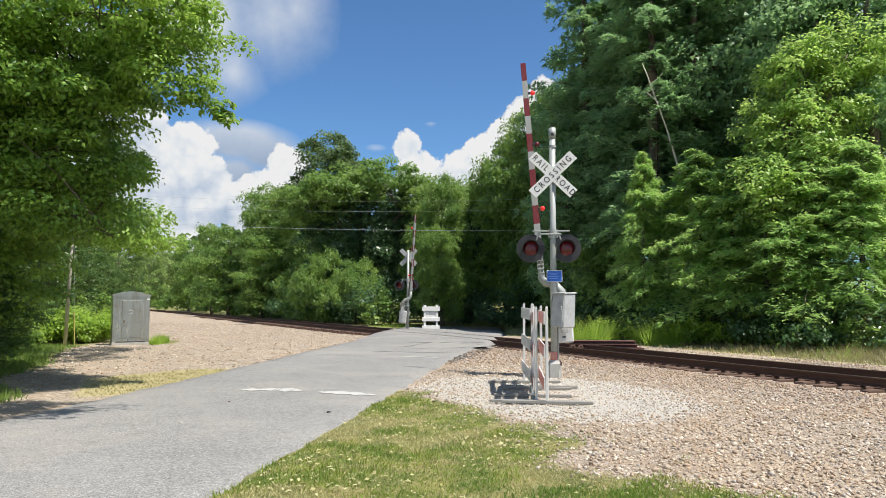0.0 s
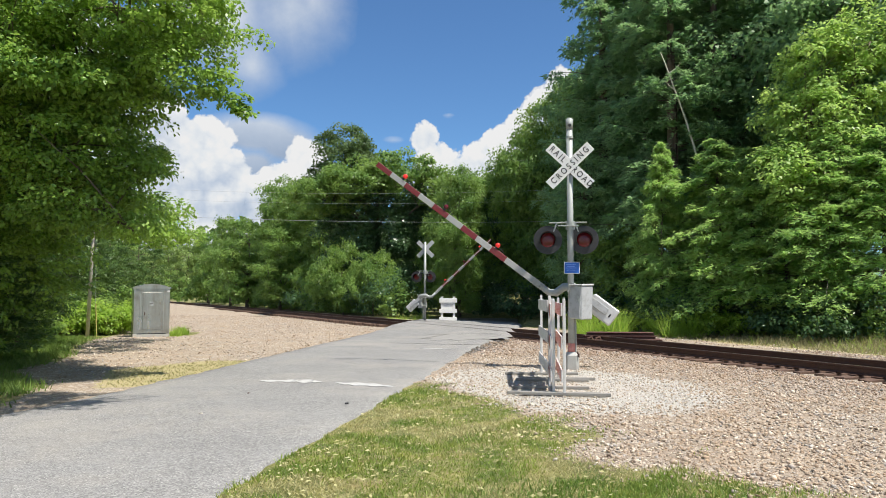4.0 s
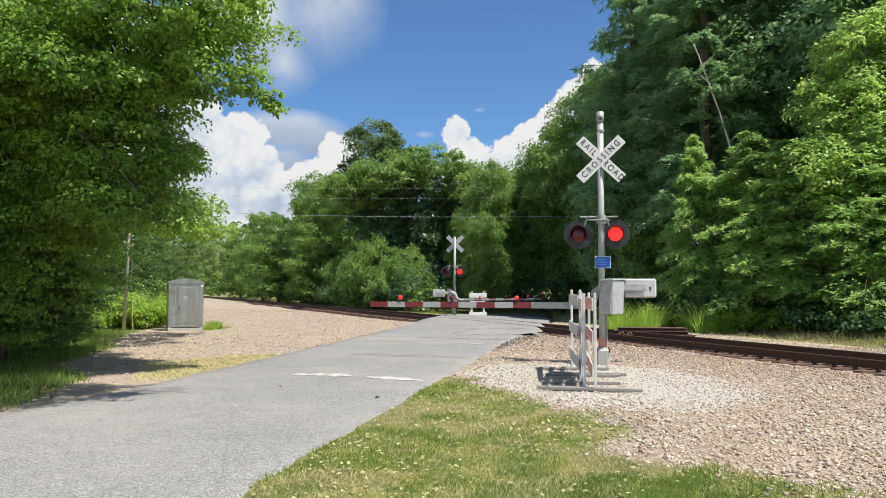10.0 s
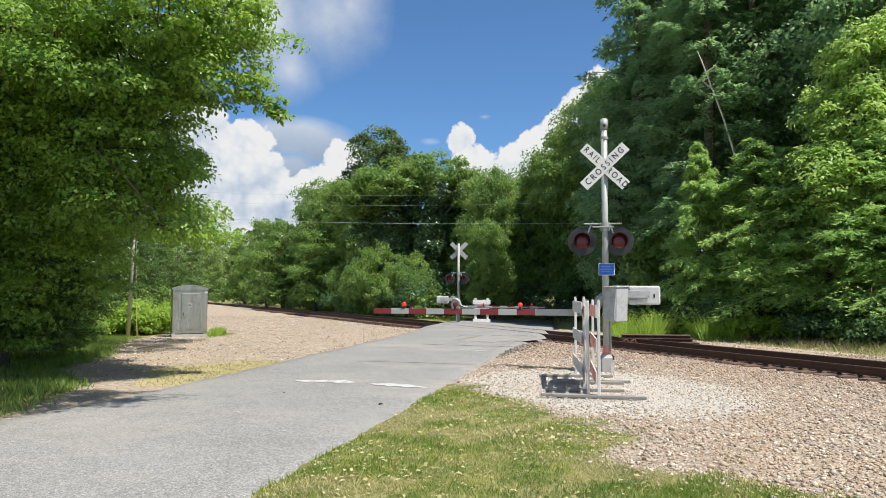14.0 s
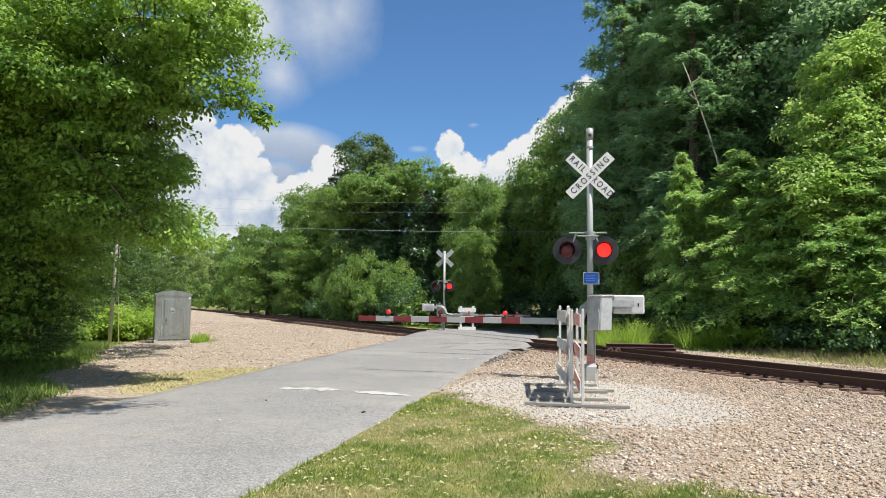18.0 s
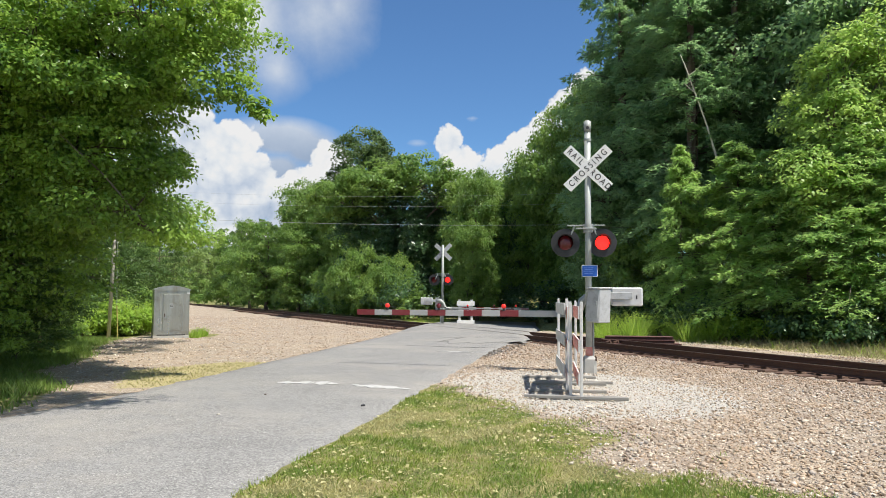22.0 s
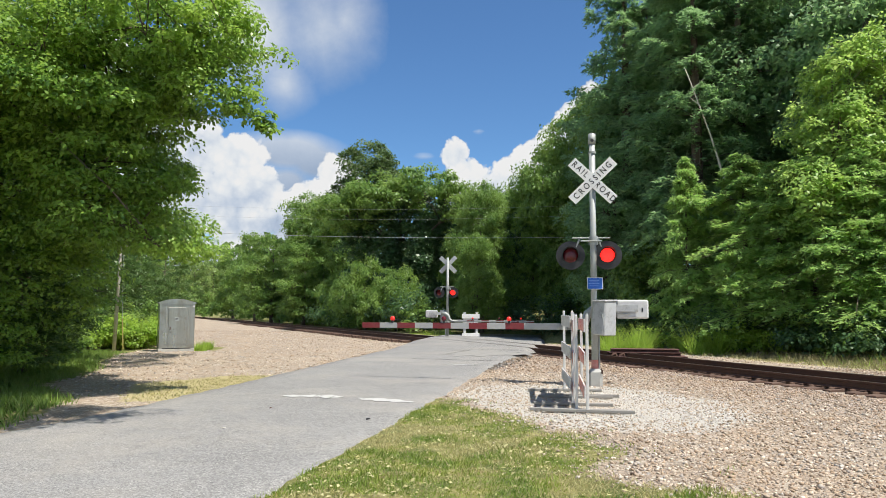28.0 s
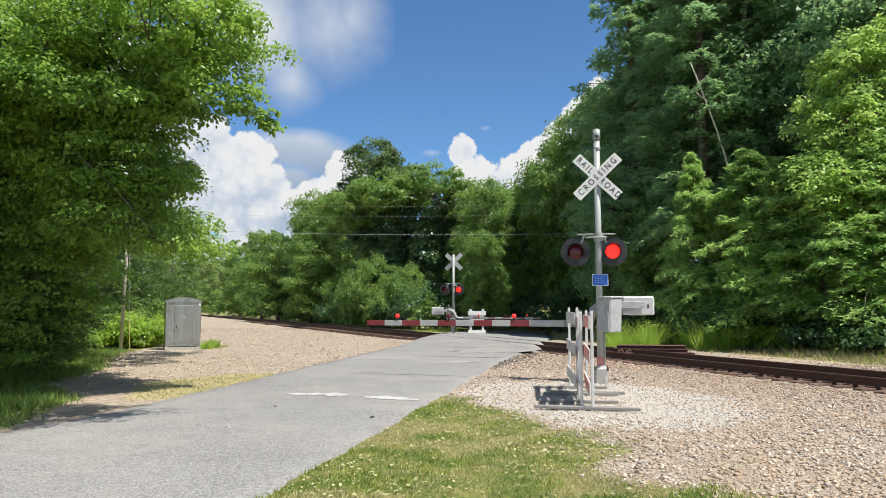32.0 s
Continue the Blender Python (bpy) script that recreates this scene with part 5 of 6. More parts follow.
# thick edge of the wood along the far side of the rails
for k, y in enumerate((60, 66, 72, 79, 87, 96, 106, 118, 132, 148, 168, 190, 215)):
    g_s = 1.5 + 0.008 * y
    put_tree(bush, (float(near_rail(y)) + 3.2 + 1.5 * g_s) / y, y, 67 * k, (g_s, g_s * (1.1 + 0.2 * (k % 3))))
for k, y in enumerate((57, 63, 69, 75.5, 83, 91.5, 101)):
    put_tree(bush, (float(near_rail(y)) + 3.1 + 2.0 * 1.35) / y, y, 91 * k, (1.35, 1.5))
# undergrowth in the wood's dark parts: the shade is put into the leaf colour
dark_bush = broadleaf("dark_bush", 63, [(0, 0, 0.9, 1.4, 1.1, 0.8), (0.9, -0.2, 0.6, 0.9, 0.9, 0.6), (-0.9, 0.2, 0.7, 1.0, 0.9, 0.6)], 60, 34, 0.15, 0.3, 0, 0, "leaf_shade", pose(*spot(0.40, 27.3)), "bush under the hemlocks with shade in its leaf colour", group="bushes", category="bush")
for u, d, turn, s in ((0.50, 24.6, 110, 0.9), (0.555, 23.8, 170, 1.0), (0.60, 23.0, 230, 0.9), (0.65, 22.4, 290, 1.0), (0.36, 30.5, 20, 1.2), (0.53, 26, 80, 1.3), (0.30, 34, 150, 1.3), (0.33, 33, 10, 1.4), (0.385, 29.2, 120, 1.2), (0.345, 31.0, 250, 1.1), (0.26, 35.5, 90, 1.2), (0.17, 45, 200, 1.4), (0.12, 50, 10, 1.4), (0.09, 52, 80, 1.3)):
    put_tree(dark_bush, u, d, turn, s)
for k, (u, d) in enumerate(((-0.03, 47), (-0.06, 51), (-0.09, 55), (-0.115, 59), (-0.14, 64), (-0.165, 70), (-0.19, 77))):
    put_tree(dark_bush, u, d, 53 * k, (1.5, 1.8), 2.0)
weeds = broadleaf("weed_clump", 62, [(0, 0, 0.45, 0.8, 0.7, 0.4), (0.5, -0.2, 0.35, 0.6, 0.6, 0.35), (-0.6, 0.1, 0.55, 0.55, 0.5, 0.45)], 55, 34, 0.11, 0.2, 0, 0, "weed", pose(*spot(-0.455, 28.6)), "bright green weeds in the sun", group="weeds", category="weeds")
for u, d, turn, s in ((-0.435, 29.5, 40, 1.1), (-0.48, 28, 90, 1.2), (-0.41, 30.5, 200, 1.2), (-0.395, 32, 10, 1.0), (-0.50, 26.5, 150, 1.0), (-0.42, 28.6, 300, 0.7), (0.29, 30, 60, 0.9), (0.33, 29, 160, 0.8), (0.42, 26.3, 40, (0.9, 1.2)), (0.46, 25.2, 140, (0.8, 1.1)), (0.39, 27.4, 240, (0.9, 1.2)), (-0.462, 27.6, 15, (1.1, 1.2)), (-0.425, 28.4, 75, (1.0, 1.3)), (-0.49, 27.2, 210, (1.1, 1.2)), (-0.445, 28.0, 130, (1.0, 1.2)), (-0.41, 28.6, 250, (0.9, 1.3))):
    put_tree(weeds, u, d, turn, s)


# far wooded ridge
def ridge():
    g = np.random.default_rng(8)
    xs = g.uniform(-330, 40, 15000)
    ys = g.uniform(330, 520, 15000)
    top = 34 + 10 * np.sin(xs * 0.012 + 1.0) + 5 * np.sin(xs * 0.05)
    zs = top * g.random(15000) ** 0.6
    pos = np.stack([xs, ys - zs * 0.5 + 40, zs], 1)
    n = len(pos)
    along = unit(g.normal(size=(n, 3)) * [1, 0.4, 0.6])
    nr = unit(np.array([0.2, -0.6, 0.8]) + g.normal(size=(n, 3)) * 0.4)
    ln = g.uniform(3, 5, n)
    return tagged(leaf_quads("far_woods", pos, along, nr, ln, ln * 0.8, M["leaf_far"], None), "hazy green wooded ridge on the skyline", "woods", kind="stuff")


ridge()


# ---- grass, weeds and stones ----
def blades(name, x, y, hgt, material, seed, label, category, spread=0.35, width=0.006):
    g = np.random.default_rng(seed)
    n = len(x)
    z = height(x, y)
    a = g.uniform(0, 6.283, n)
    w = width * g.uniform(0.7, 1.4, n)
    lean = g.normal(size=(n, 2)) * (hgt * spread)[:, None]
    p = np.stack([x, y, z - 0.004], 1)
    s = np.stack([np.cos(a) * w, np.sin(a) * w, np.zeros(n)], 1)
    tip = p + np.stack([lean[:, 0], lean[:, 1], hgt], 1)
    v = np.stack([p - s, p + s, tip], 1).reshape(-1, 3)
    return tagged(raw(name, v, np.arange(n * 3).reshape(n, 3), M[material]), label, category, kind="stuff")


def patchy(x, y, k, seed):
    return np.sin(x * k + seed) * np.sin(y * k * 1.13 + 2 * seed) + 0.6 * np.sin(x * k * 2.3 - y * k * 1.7 + seed) + 0.4 * np.sin(y * k * 3.9 + x * k * 0.8)


def scatter(n, x0, x1, y0, y1, seed, bias=1.0):
    g = np.random.default_rng(seed)
    y = y0 + (y1 - y0) * g.random(n) ** bias
    return g.uniform(x0, x1, n), y, g


x, y, g = scatter(190000, -4.5, 4.0, 3.6, 13.2, 71, 1.25)
gr, pa, dr = zones(x, y)
off_road = x > road_right(y) + 0.03 + 0.06 * np.sin(y * 5)
den = gr + 0.3 * patchy(x, y, 2.1, 1.0) + 0.3 * patchy(x, y, 4.7, 3.0) + 0.3 * g.normal(size=len(x))
keep = off_road & (den > 0.62)
x, y = x[keep], y[keep]
g = np.random.default_rng(72)
green = patchy(x, y, 1.3, 2.0) + 0.6 * patchy(x, y, 3.9, 5.0) + 0.4 * g.normal(size=len(x)) > 0.0
hg = g.uniform(0.015, 0.055, len(x)) * (1 + 0.35 * np.clip(patchy(x, y, 1.7, 4.0), -1, 1))
blades("lawn_grass", x[green], y[green], hg[green], "blade", 73, "short patchy green lawn grass", "grass", 0.5)
blades("dry_lawn_grass", x[~green], y[~green], hg[~green] * 0.7, "drygrass", 74, "dry straw-coloured lawn grass", "grass", 0.8)

# a lusher patch at the lawn's edge
x, y, g = scatter(16000, 0.2, 3.2, 4.3, 6.4, 111, 1.2)
k = (((x - 1.55) / 1.3) ** 2 + ((y - 5.55) / 0.62) ** 2 + 0.3 * patchy(x, y, 4.0, 2.0) + 0.25 * g.normal(size=len(x))) < 0.8
blades("lush_grass", x[k], y[k], np.random.default_rng(112).uniform(0.025, 0.07, k.sum()), "verge", 113, "lush dark green grass at the gravel edge", "grass", 0.5)

# fallen leaves and clover heads on the lawn
x, y, g = scatter(17000, -3.5, 4.0, 3.8, 12.5, 85, 1.3)
gr, pa, dr = zones(x, y)
k = (x > road_right(y) + 0.1) & (gr > 0.6) & (patchy(x, y, 1.6, 6.0) + 0.8 * g.normal(size=len(x)) > 0.2)
pos = np.stack([x[k], y[k], height(x[k], y[k]) + 0.02 + 0.02 * g.random(k.sum())], 1)
n = len(pos)
ln = 0.012 + 0.06 * g.random(n) ** 2.5
flat = g.normal(size=(n, 3)) * [1, 1, 0.25]
tagged(leaf_quads("leaf_litter", pos, flat, unit(g.normal(size=(n, 3)) * 0.35 + np.array([0, 0, 1.0])), ln, ln * 0.6, M["litter"], None), "pale dry leaves scattered over the lawn", "leaf litter", kind="stuff")

x, y, g = scatter(60000, -14, -4.0, 8.0, 26, 75, 1.0)
gr, pa, dr = zones(x, y)
off_road = x < road_left(y) - 0.05
tall_k = gr + 0.25 * patchy(x, y, 1.1, 3.0) + 0.2 * g.normal(size=len(x)) > 0.7
k1 = off_road & tall_k
blades("verge_grass", x[k1], y[k1], np.random.default_rng(76).uniform(0.06, 0.2, k1.sum()), "verge", 77, "long grass on the shaded verge", "grass", 0.5, 0.012)
k2 = off_road & (dr + 0.3 * g.normal(size=len(x)) > 0.75) & ~k1
blades("dry_verge_grass", x[k2], y[k2], np.random.default_rng(78).uniform(0.02, 0.05, k2.sum()), "drygrass", 79, "yellowed dry grass beside the lane", "grass", 0.7, 0.012)

x, y, g = scatter(500, -9.3, -8.95, 27.2, 28.6, 117, 1.0)
blades("cabinet_grass", x, y, g.uniform(0.12, 0.42, len(x)) * np.clip(1.2 - np.abs(x + 9.1), 0.2, 1), "weed", 118, "bright long grass beside the equipment cabinet", "grass", 0.4, 0.014)

x, y, g = scatter(70000, -12, 17, 14, 50, 80, 1.0)
d = from_track(x, y)
dens = 0.5 * patchy(x, y, 0.7, 5.0) + 0.3 * g.normal(size=len(x))
k1 = (d > np.where(y < 27, 4.6, 3.6)) & (d < 11) & (dens > np.where(y < 27, np.where(x > 8, 0.7, 0.5), np.where(x > 5.0, 2.0, -0.25))) & ~((x > road_left(y) - 0.5) & (x < road_right(y) + 0.5))
hh = np.random.default_rng(81).uniform(0.12, 0.55, k1.sum()) * np.clip((d[k1] - 3.0) / 3.0, 0.2, 1.0)
blades("bank_grass", x[k1], y[k1], hh, "weed", 82, "tall bright grass along the wood's edge", "grass", 0.5, 0.01)
k2 = (d > 4.4) & (d < 9.5) & (y < 29) & (dens > np.where(x > 9, -0.25, 0.15)) & ~k1
blades("dry_bank_grass", x[k2], y[k2], np.random.default_rng(83).uniform(0.06, 0.3, k2.sum()) * np.clip((d[k2] - 3.2) / 2.5, 0.3, 1.7), "straw", 84, "dry pale grass beyond the rails", "grass", 0.6, 0.016)


# straw on the bank under the trees
x, y, g = scatter(26000, 7.5, 18, 13.5, 25.5, 119, 1.0)
d = from_track(x, y)
k = (d > 4.7) & (d < 8.8) & (0.5 * patchy(x, y, 0.9, 4.0) + 0.4 * g.normal(size=len(x)) > -0.3)
blades("bank_straw", x[k], y[k], g.uniform(0.08, 0.42, k.sum()) * np.clip((d[k] - 4.0) / 2.5, 0.35, 1.2), "straw", 120, "tangled dry straw on the bank", "grass", 0.7, 0.009)

# arching tufts of lit grass beside the rail stack
g = np.random.default_rng(86)
cx = np.concatenate([g.uniform(6.0, 8.0, 19), g.uniform(9.1, 10.3, 10)])
cy = g.uniform(26.2, 28.6, 29)
ok = from_track(cx, cy) > 2.6
cx, cy = cx[ok], cy[ok]
x = np.repeat(cx, 90) + g.normal(size=90 * len(cx)) * 0.12
y = np.repeat(cy, 90) + g.normal(size=90 * len(cx)) * 0.12
blades("tall_grass_tuft", x, y, np.repeat(g.uniform(0.5, 1.3, len(cx)), 90) * g.uniform(0.5, 1.1, len(x)), "weed", 87, "tall arching green grass beside scrap rails", "grass", 0.45, 0.013)


def stones(name, x, y, size, material, seed, label):
    g = np.random.default_rng(seed)
    n = len(x)
    corner = np.array([(1, 0, 0), (-1, 0, 0), (0, 1, 0), (0, -1, 0), (0, 0, 1), (0, 0, -1)], float) * 0.66
    v = corner[None] * g.uniform(0.6, 1.15, (n, 6, 1)) + g.normal(size=(n, 6, 3)) * 0.13
    v = v * size[:, None, None] * g.uniform(0.6, 1.3, (n, 1, 3))
    q = unit(g.normal(size=(n, 4)))
    w, a, b, c = q.T
    R = np.stack([1 - 2 * (b * b + c * c), 2 * (a * b - c * w), 2 * (a * c + b * w), 2 * (a * b + c * w), 1 - 2 * (a * a + c * c), 2 * (b * c - a * w), 2 * (a * c - b * w), 2 * (b * c + a * w), 1 - 2 * (a * a + b * b)], 1).reshape(n, 3, 3)
    v = np.einsum("nij,nkj->nki", R, v)
    v = v * np.array([1.1, 1.1, 0.8])
    v += np.stack([x, y, height(x, y) + size * g.uniform(-0.1, 0.32, n)], 1)[:, None]
    face = np.array([(0, 2, 4), (2, 1, 4), (1, 3, 4), (3, 0, 4), (2, 0, 5), (1, 2, 5), (3, 1, 5), (0, 3, 5)])
    f = (face[None] + 6 * np.arange(n)[:, None, None]).reshape(-1, 3)
    return tagged(raw(name, v.reshape(-1, 3), f, M[material]), label, "gravel", kind="stuff")


x, y, g = scatter(125000, 0.0, 12.5, 4.0, 20, 91, 1.7)
gr, pa, dr = zones(x, y)
d = from_track(x, y)
keep = (x > road_right(y) + 0.1) & (gr + 0.45 * g.normal(size=len(x)) < 0.45) & (x < 0.68 * y + 0.6) & (d < 4.4) & ((d < -0.62) | ((d > 0.15) & (d < 1.35) & (g.random(len(x)) < 0.4)) | (d > 2.1))
px = pa + 0.5 * g.normal(size=len(x)) > 0.75
near_bed = (d + 0.6 * g.normal(size=len(x)) > -3.2) & ~px


def grit(n, seed, lo, hi):
    return lo + (hi - lo) * np.random.default_rng(seed).random(n) ** 1.9


k = keep & ~px & ~near_bed
stones("ballast", x[k], y[k], grit(k.sum(), 92, 0.010, 0.048), "stone", 93, "loose tan railway ballast stones")
k = keep & near_bed
stones("dark_ballast", x[k], y[k], grit(k.sum(), 101, 0.012, 0.050), "brownstone", 102, "rust-dusted brown ballast beside the rails")
k = keep & px
stones("pale_gravel", x[k], y[k], grit(k.sum(), 94, 0.010, 0.038), "chip", 95, "fresh pale limestone gravel round the signal")
x, y, g = scatter(44000, -24, 2.0, 13, 56, 96, 1.0)
gr, pa, dr = zones(x, y)
d = from_track(x, y)
k = (x < road_left(y) - 0.1) & (gr < 0.5) & (dr < 0.6) & (d < -0.5)
dark = g.random(len(x)) < np.clip(0.05 + 0.3 * patchy(x, y, 0.8, 3.0), 0, 0.4)
stones("left_ballast", x[k & ~dark], y[k & ~dark], grit((k & ~dark).sum(), 97, 0.014, 0.062), "stone", 98, "loose tan ballast beside the lane")
stones("left_dark_ballast", x[k & dark], y[k & dark], grit((k & dark).sum(), 103, 0.016, 0.055), "brownstone", 104, "brown ballast stones beside the lane")

# gravel strip beyond the far rail
x, y, g = scatter(15000, 3.5, 17, 12, 30, 121, 1.0)
d = from_track(x, y)
k = (d > 2.2) & (d < 5.6) & (d + 0.6 * g.normal(size=len(x)) < 5.0) & ~((x > road_left(y) - 0.2) & (x < road_right(y) + 0.3))
stones("far_ballast", x[k], y[k], grit(k.sum(), 122, 0.018, 0.06), "stone", 123, "pale ballast stones beyond the far rail")

# coarse stones between the shoulder and the rail
x, y, g = scatter(9000, 1.0, 7.5, 18.5, 27.5, 114, 1.0)
d = from_track(x, y)
k = (x > road_right(y) + 0.12) & (d < -0.3)
stones("shoulder_ballast", x[k], y[k], grit(k.sum(), 115, 0.02, 0.07), "brownstone", 116, "brown ballast between road shoulder and rail")

# crumbled asphalt along the shoulder by the crossing
g = np.random.default_rng(105)
y = g.uniform(18.5, 28.5, 900)
x = road_right(y) + np.abs(g.normal(size=900)) * 0.35 * np.clip((y - 17) / 6, 0.2, 1) + 0.05
stones("asphalt_rubble", x, y, grit(900, 106, 0.02, 0.1), "asphalt_bits", 107, "crumbled asphalt on the road shoulder")

# stray gravel kicked into the lawn's edge
x, y, g = scatter(4500, -0.6, 4.0, 4.0, 13, 108, 1.4)
gr, pa, dr = zones(x, y)
k = (x > road_right(y) + 0.1) & (gr > 0.3) & (gr + 0.5 * g.normal(size=len(x)) < 0.9)
stones("stray_gravel", x[k], y[k], grit(k.sum(), 109, 0.008, 0.03), "stone", 110, "pale gravel strayed into the lawn edge")


# ---- litter on the lane ----
for x, y, s, mat, lab in ((-0.99, 10.1, 0.036, "black", "small dark stone lying on the asphalt"), (-2.75, 9.3, 0.03, "chip", "pale stone chip lying on the asphalt"), (-2.6, 11.2, 0.026, "tie", "bit of bark lying on the asphalt")):
    bm = box((0, 0, 0), (s * 1.6, s, s * 0.6), None, s * 0.2)
    for v in bm.verts:
        v.co += Vector((random.uniform(-1, 1), random.uniform(-1, 1), random.uniform(-1, 1))) * s * 0.12
    o = tagged(part("pebble", bm, M[mat]), lab, "stone", "stones on the lane")
    o.matrix_basis = pose(x, y, float(road_z(x, y)) + 0.03 + s * 0.2, 0, 0, 40 * y)

# ---- clouds ----
def cloud_material():
    k = Nodes("cloud")
    loc = k.local()
    big = k.math("SUBTRACT", k.noise(0.0085, 7, 0.62, loc), 0.5)
    fine = k.math("SUBTRACT", k.noise(0.03, 5, 0.6, loc), 0.5)
    lump = k.math("SUBTRACT", 0.5, k.cells(0.011, "Distance", loc))
    knob = k.math("SUBTRACT", 0.5, k.cells(0.03, "Distance", loc))
    bud = k.math("SUBTRACT", 0.5, k.cells(0.07, "Distance", loc))
    billow = k.math("ADD", k.math("ADD", k.math("MULTIPLY", lump, 0.8), k.math("MULTIPLY", knob, 0.45)), k.math("MULTIPLY", bud, 0.22))
    wob = k.math("ADD", k.math("ADD", k.math("MULTIPLY", big, 0.8), k.math("MULTIPLY", fine, 0.5)), billow)
    head = k.ramp(k.math("ADD", k.attr("head"), k.math("MULTIPLY", wob, 1.25)), (0.16, 0.0), (0.34, 0.75), (0.5, 1.0))
    veil = k.ramp(k.math("ADD", k.attr("veil"), k.math("MULTIPLY", big, 0.22)), (0.05, 0.0), (0.3, 0.4), (0.62, 1.0))
    a = k.math("MAXIMUM", head, veil)
    soft = k.math("ADD", k.math("MULTIPLY", big, 0.75), k.math("MULTIPLY", lump, 0.22))
    puff = k.math("ADD", k.math("MULTIPLY", knob, 0.18), k.math("MULTIPLY", fine, 0.14))
    tint = ((0.4, (0.36, 0.47, 0.65)), (0.68, (0.62, 0.71, 0.85)), (0.9, (0.9, 0.94, 0.98)), (1.02, (1.0, 1.0, 1.0)))
    bright = k.ramp(k.math("ADD", k.attr("head_lit"), k.math("ADD", soft, puff)), *tint)
    thin = k.ramp(k.math("ADD", k.attr("veil_lit"), k.math("MULTIPLY", big, 0.25)), *tint)
    col = k.mix(head, thin, bright)
    em = k.n("ShaderNodeEmission")
    k.put(em.inputs["Color"], col)
    em.inputs["Strength"].default_value = 0.60
    tr = k.n("ShaderNodeBsdfTransparent")
    mx = k.n("ShaderNodeMixShader")
    k.to(a, mx.inputs[0])
    k.to(tr.outputs[0], mx.inputs[1])
    k.to(em.outputs[0], mx.inputs[2])
    k.to(mx.outputs[0], k.out.inputs["Surface"])
    k.m.cycles.emission_sampling = "NONE"
    return k.m


CLOUD = cloud_material()


def clouds():
    """Cumulus on a far dome; places in degrees right of the axis and above the horizon, half sizes, strength, brightness."""
    blobs = [(-19.4, 12.6, 2.0, 2.0, 2.2, 1.0), (-16.6, 11.6, 2.0, 1.8, 2.2, 1.0), (-17.5, 8.4, 3.4, 2.2, 2.2, 0.84), (-15.0, 9.6, 2.0, 1.6, 2.2, 0.92), (-21.5, 9.0, 3.5, 4.5, 2.2, 0.95), (-24, 14, 4, 5, 2.0, 0.9),
             (-12.6, 12.3, 4.4, 1.6, 0.95, 0.66), (-10.4, 11.6, 2.8, 1.6, 0.95, 0.6), (-12.8, 10.0, 2.4, 1.4, 0.8, 0.62),
             (-8.9, 10.9, 1.5, 1.3, 2.2, 1.05), (-8.4, 8.4, 2.0, 2.2, 2.2, 0.98), (-10.8, 9.0, 1.8, 1.3, 2.2, 1.04), (-12.8, 8.1, 1.7, 1.2, 2.2, 1.03), (-11.6, 6.6, 2.8, 1.6, 2.2, 0.9), (-14.6, 6.8, 2.2, 1.1, 1.6, 0.78), (-15.5, 4.3, 7.0, 1.3, 1.4, 0.92), (-15.0, 2.5, 9.0, 3.2, 0.9, 0.82), (-16.6, 6.5, 2.4, 1.5, 1.7, 0.94),
             (-10.3, 21.6, 5.0, 4.6, 0.44, 0.84), (-8.4, 22.4, 3.4, 3.6, 0.4, 0.88), (-13.2, 17.4, 2.8, 2.6, 0.46, 0.88), (-16.0, 21.0, 4.4, 4.4, 0.7, 0.9),
             (0.6, 12.5, 1.1, 1.1, 2.2, 1.04), (1.4, 10.8, 1.4, 1.4, 2.2, 1.0), (2.8, 9.0, 1.7, 2.0, 2.2, 0.92), (0.6, 9.2, 1.4, 1.8, 2.2, 0.9), (5.2, 10.2, 1.8, 1.9, 2.2, 0.98), (6.9, 11.6, 1.6, 1.9, 2.2, 1.02), (8.3, 13.0, 1.3, 1.5, 2.2, 1.04), (10.2, 14.5, 1.6, 1.6, 2.2, 1.04), (6.5, 8.6, 4.0, 2.4, 2.2, 0.92), (11.6, 16.2, 1.2, 1.3, 2.2, 1.02),
             (-2.0, 12.3, 0.9, 0.3, 0.3, 0.9), (2.5, 14.2, 0.6, 0.25, 0.3, 0.9)]
    az, el = np.meshgrid(np.arange(-34, 26.01, 0.25), np.arange(0, 33.01, 0.25))
    R = 2600.0
    ra, re = np.radians(az), np.radians(el)
    v = np.stack([R * np.sin(ra) * np.cos(re), R * np.cos(ra) * np.cos(re), R * np.sin(re)], -1)
    field = {}
    for kind in ("head", "veil"):
        dens, lit, wsum = np.full(az.shape, -1.0), np.zeros(az.shape), np.full(az.shape, 1e-6)
        for a, e, sa, se, k, b in blobs:
            if (k > 1.0) == (kind == "head"):
                q = ((az - a) / sa) ** 2 + ((el - e) / se) ** 2
                dens = np.maximum(dens, k * (1.2 - np.sqrt(q)))
                w = np.exp(-q * 2.0)
                lit += w * (b - 0.08 + 0.2 * np.clip((el - e) / se, -1.5, 1))
                wsum += w
        field[kind], field[kind + "_lit"] = dens, np.where(wsum > 1e-4, lit / wsum, 0.85)
    n, m = az.shape
    idx = np.arange(n * m).reshape(n, m)
    f = np.stack([idx[:-1, :-1], idx[1:, :-1], idx[1:, 1:], idx[:-1, 1:]], -1).reshape(-1, 4)
    ob = raw("cloud_backdrop", v.reshape(-1, 3), f, CLOUD, smooth=True)
    for name, val in field.items():
        at_ = ob.data.attributes.new(name, "FLOAT", "POINT")
        at_.data.foreach_set("value", val.astype(np.float32).ravel())
    return tagged(ob, "white summer cumulus clouds on a blue sky", "clouds", kind="structure")


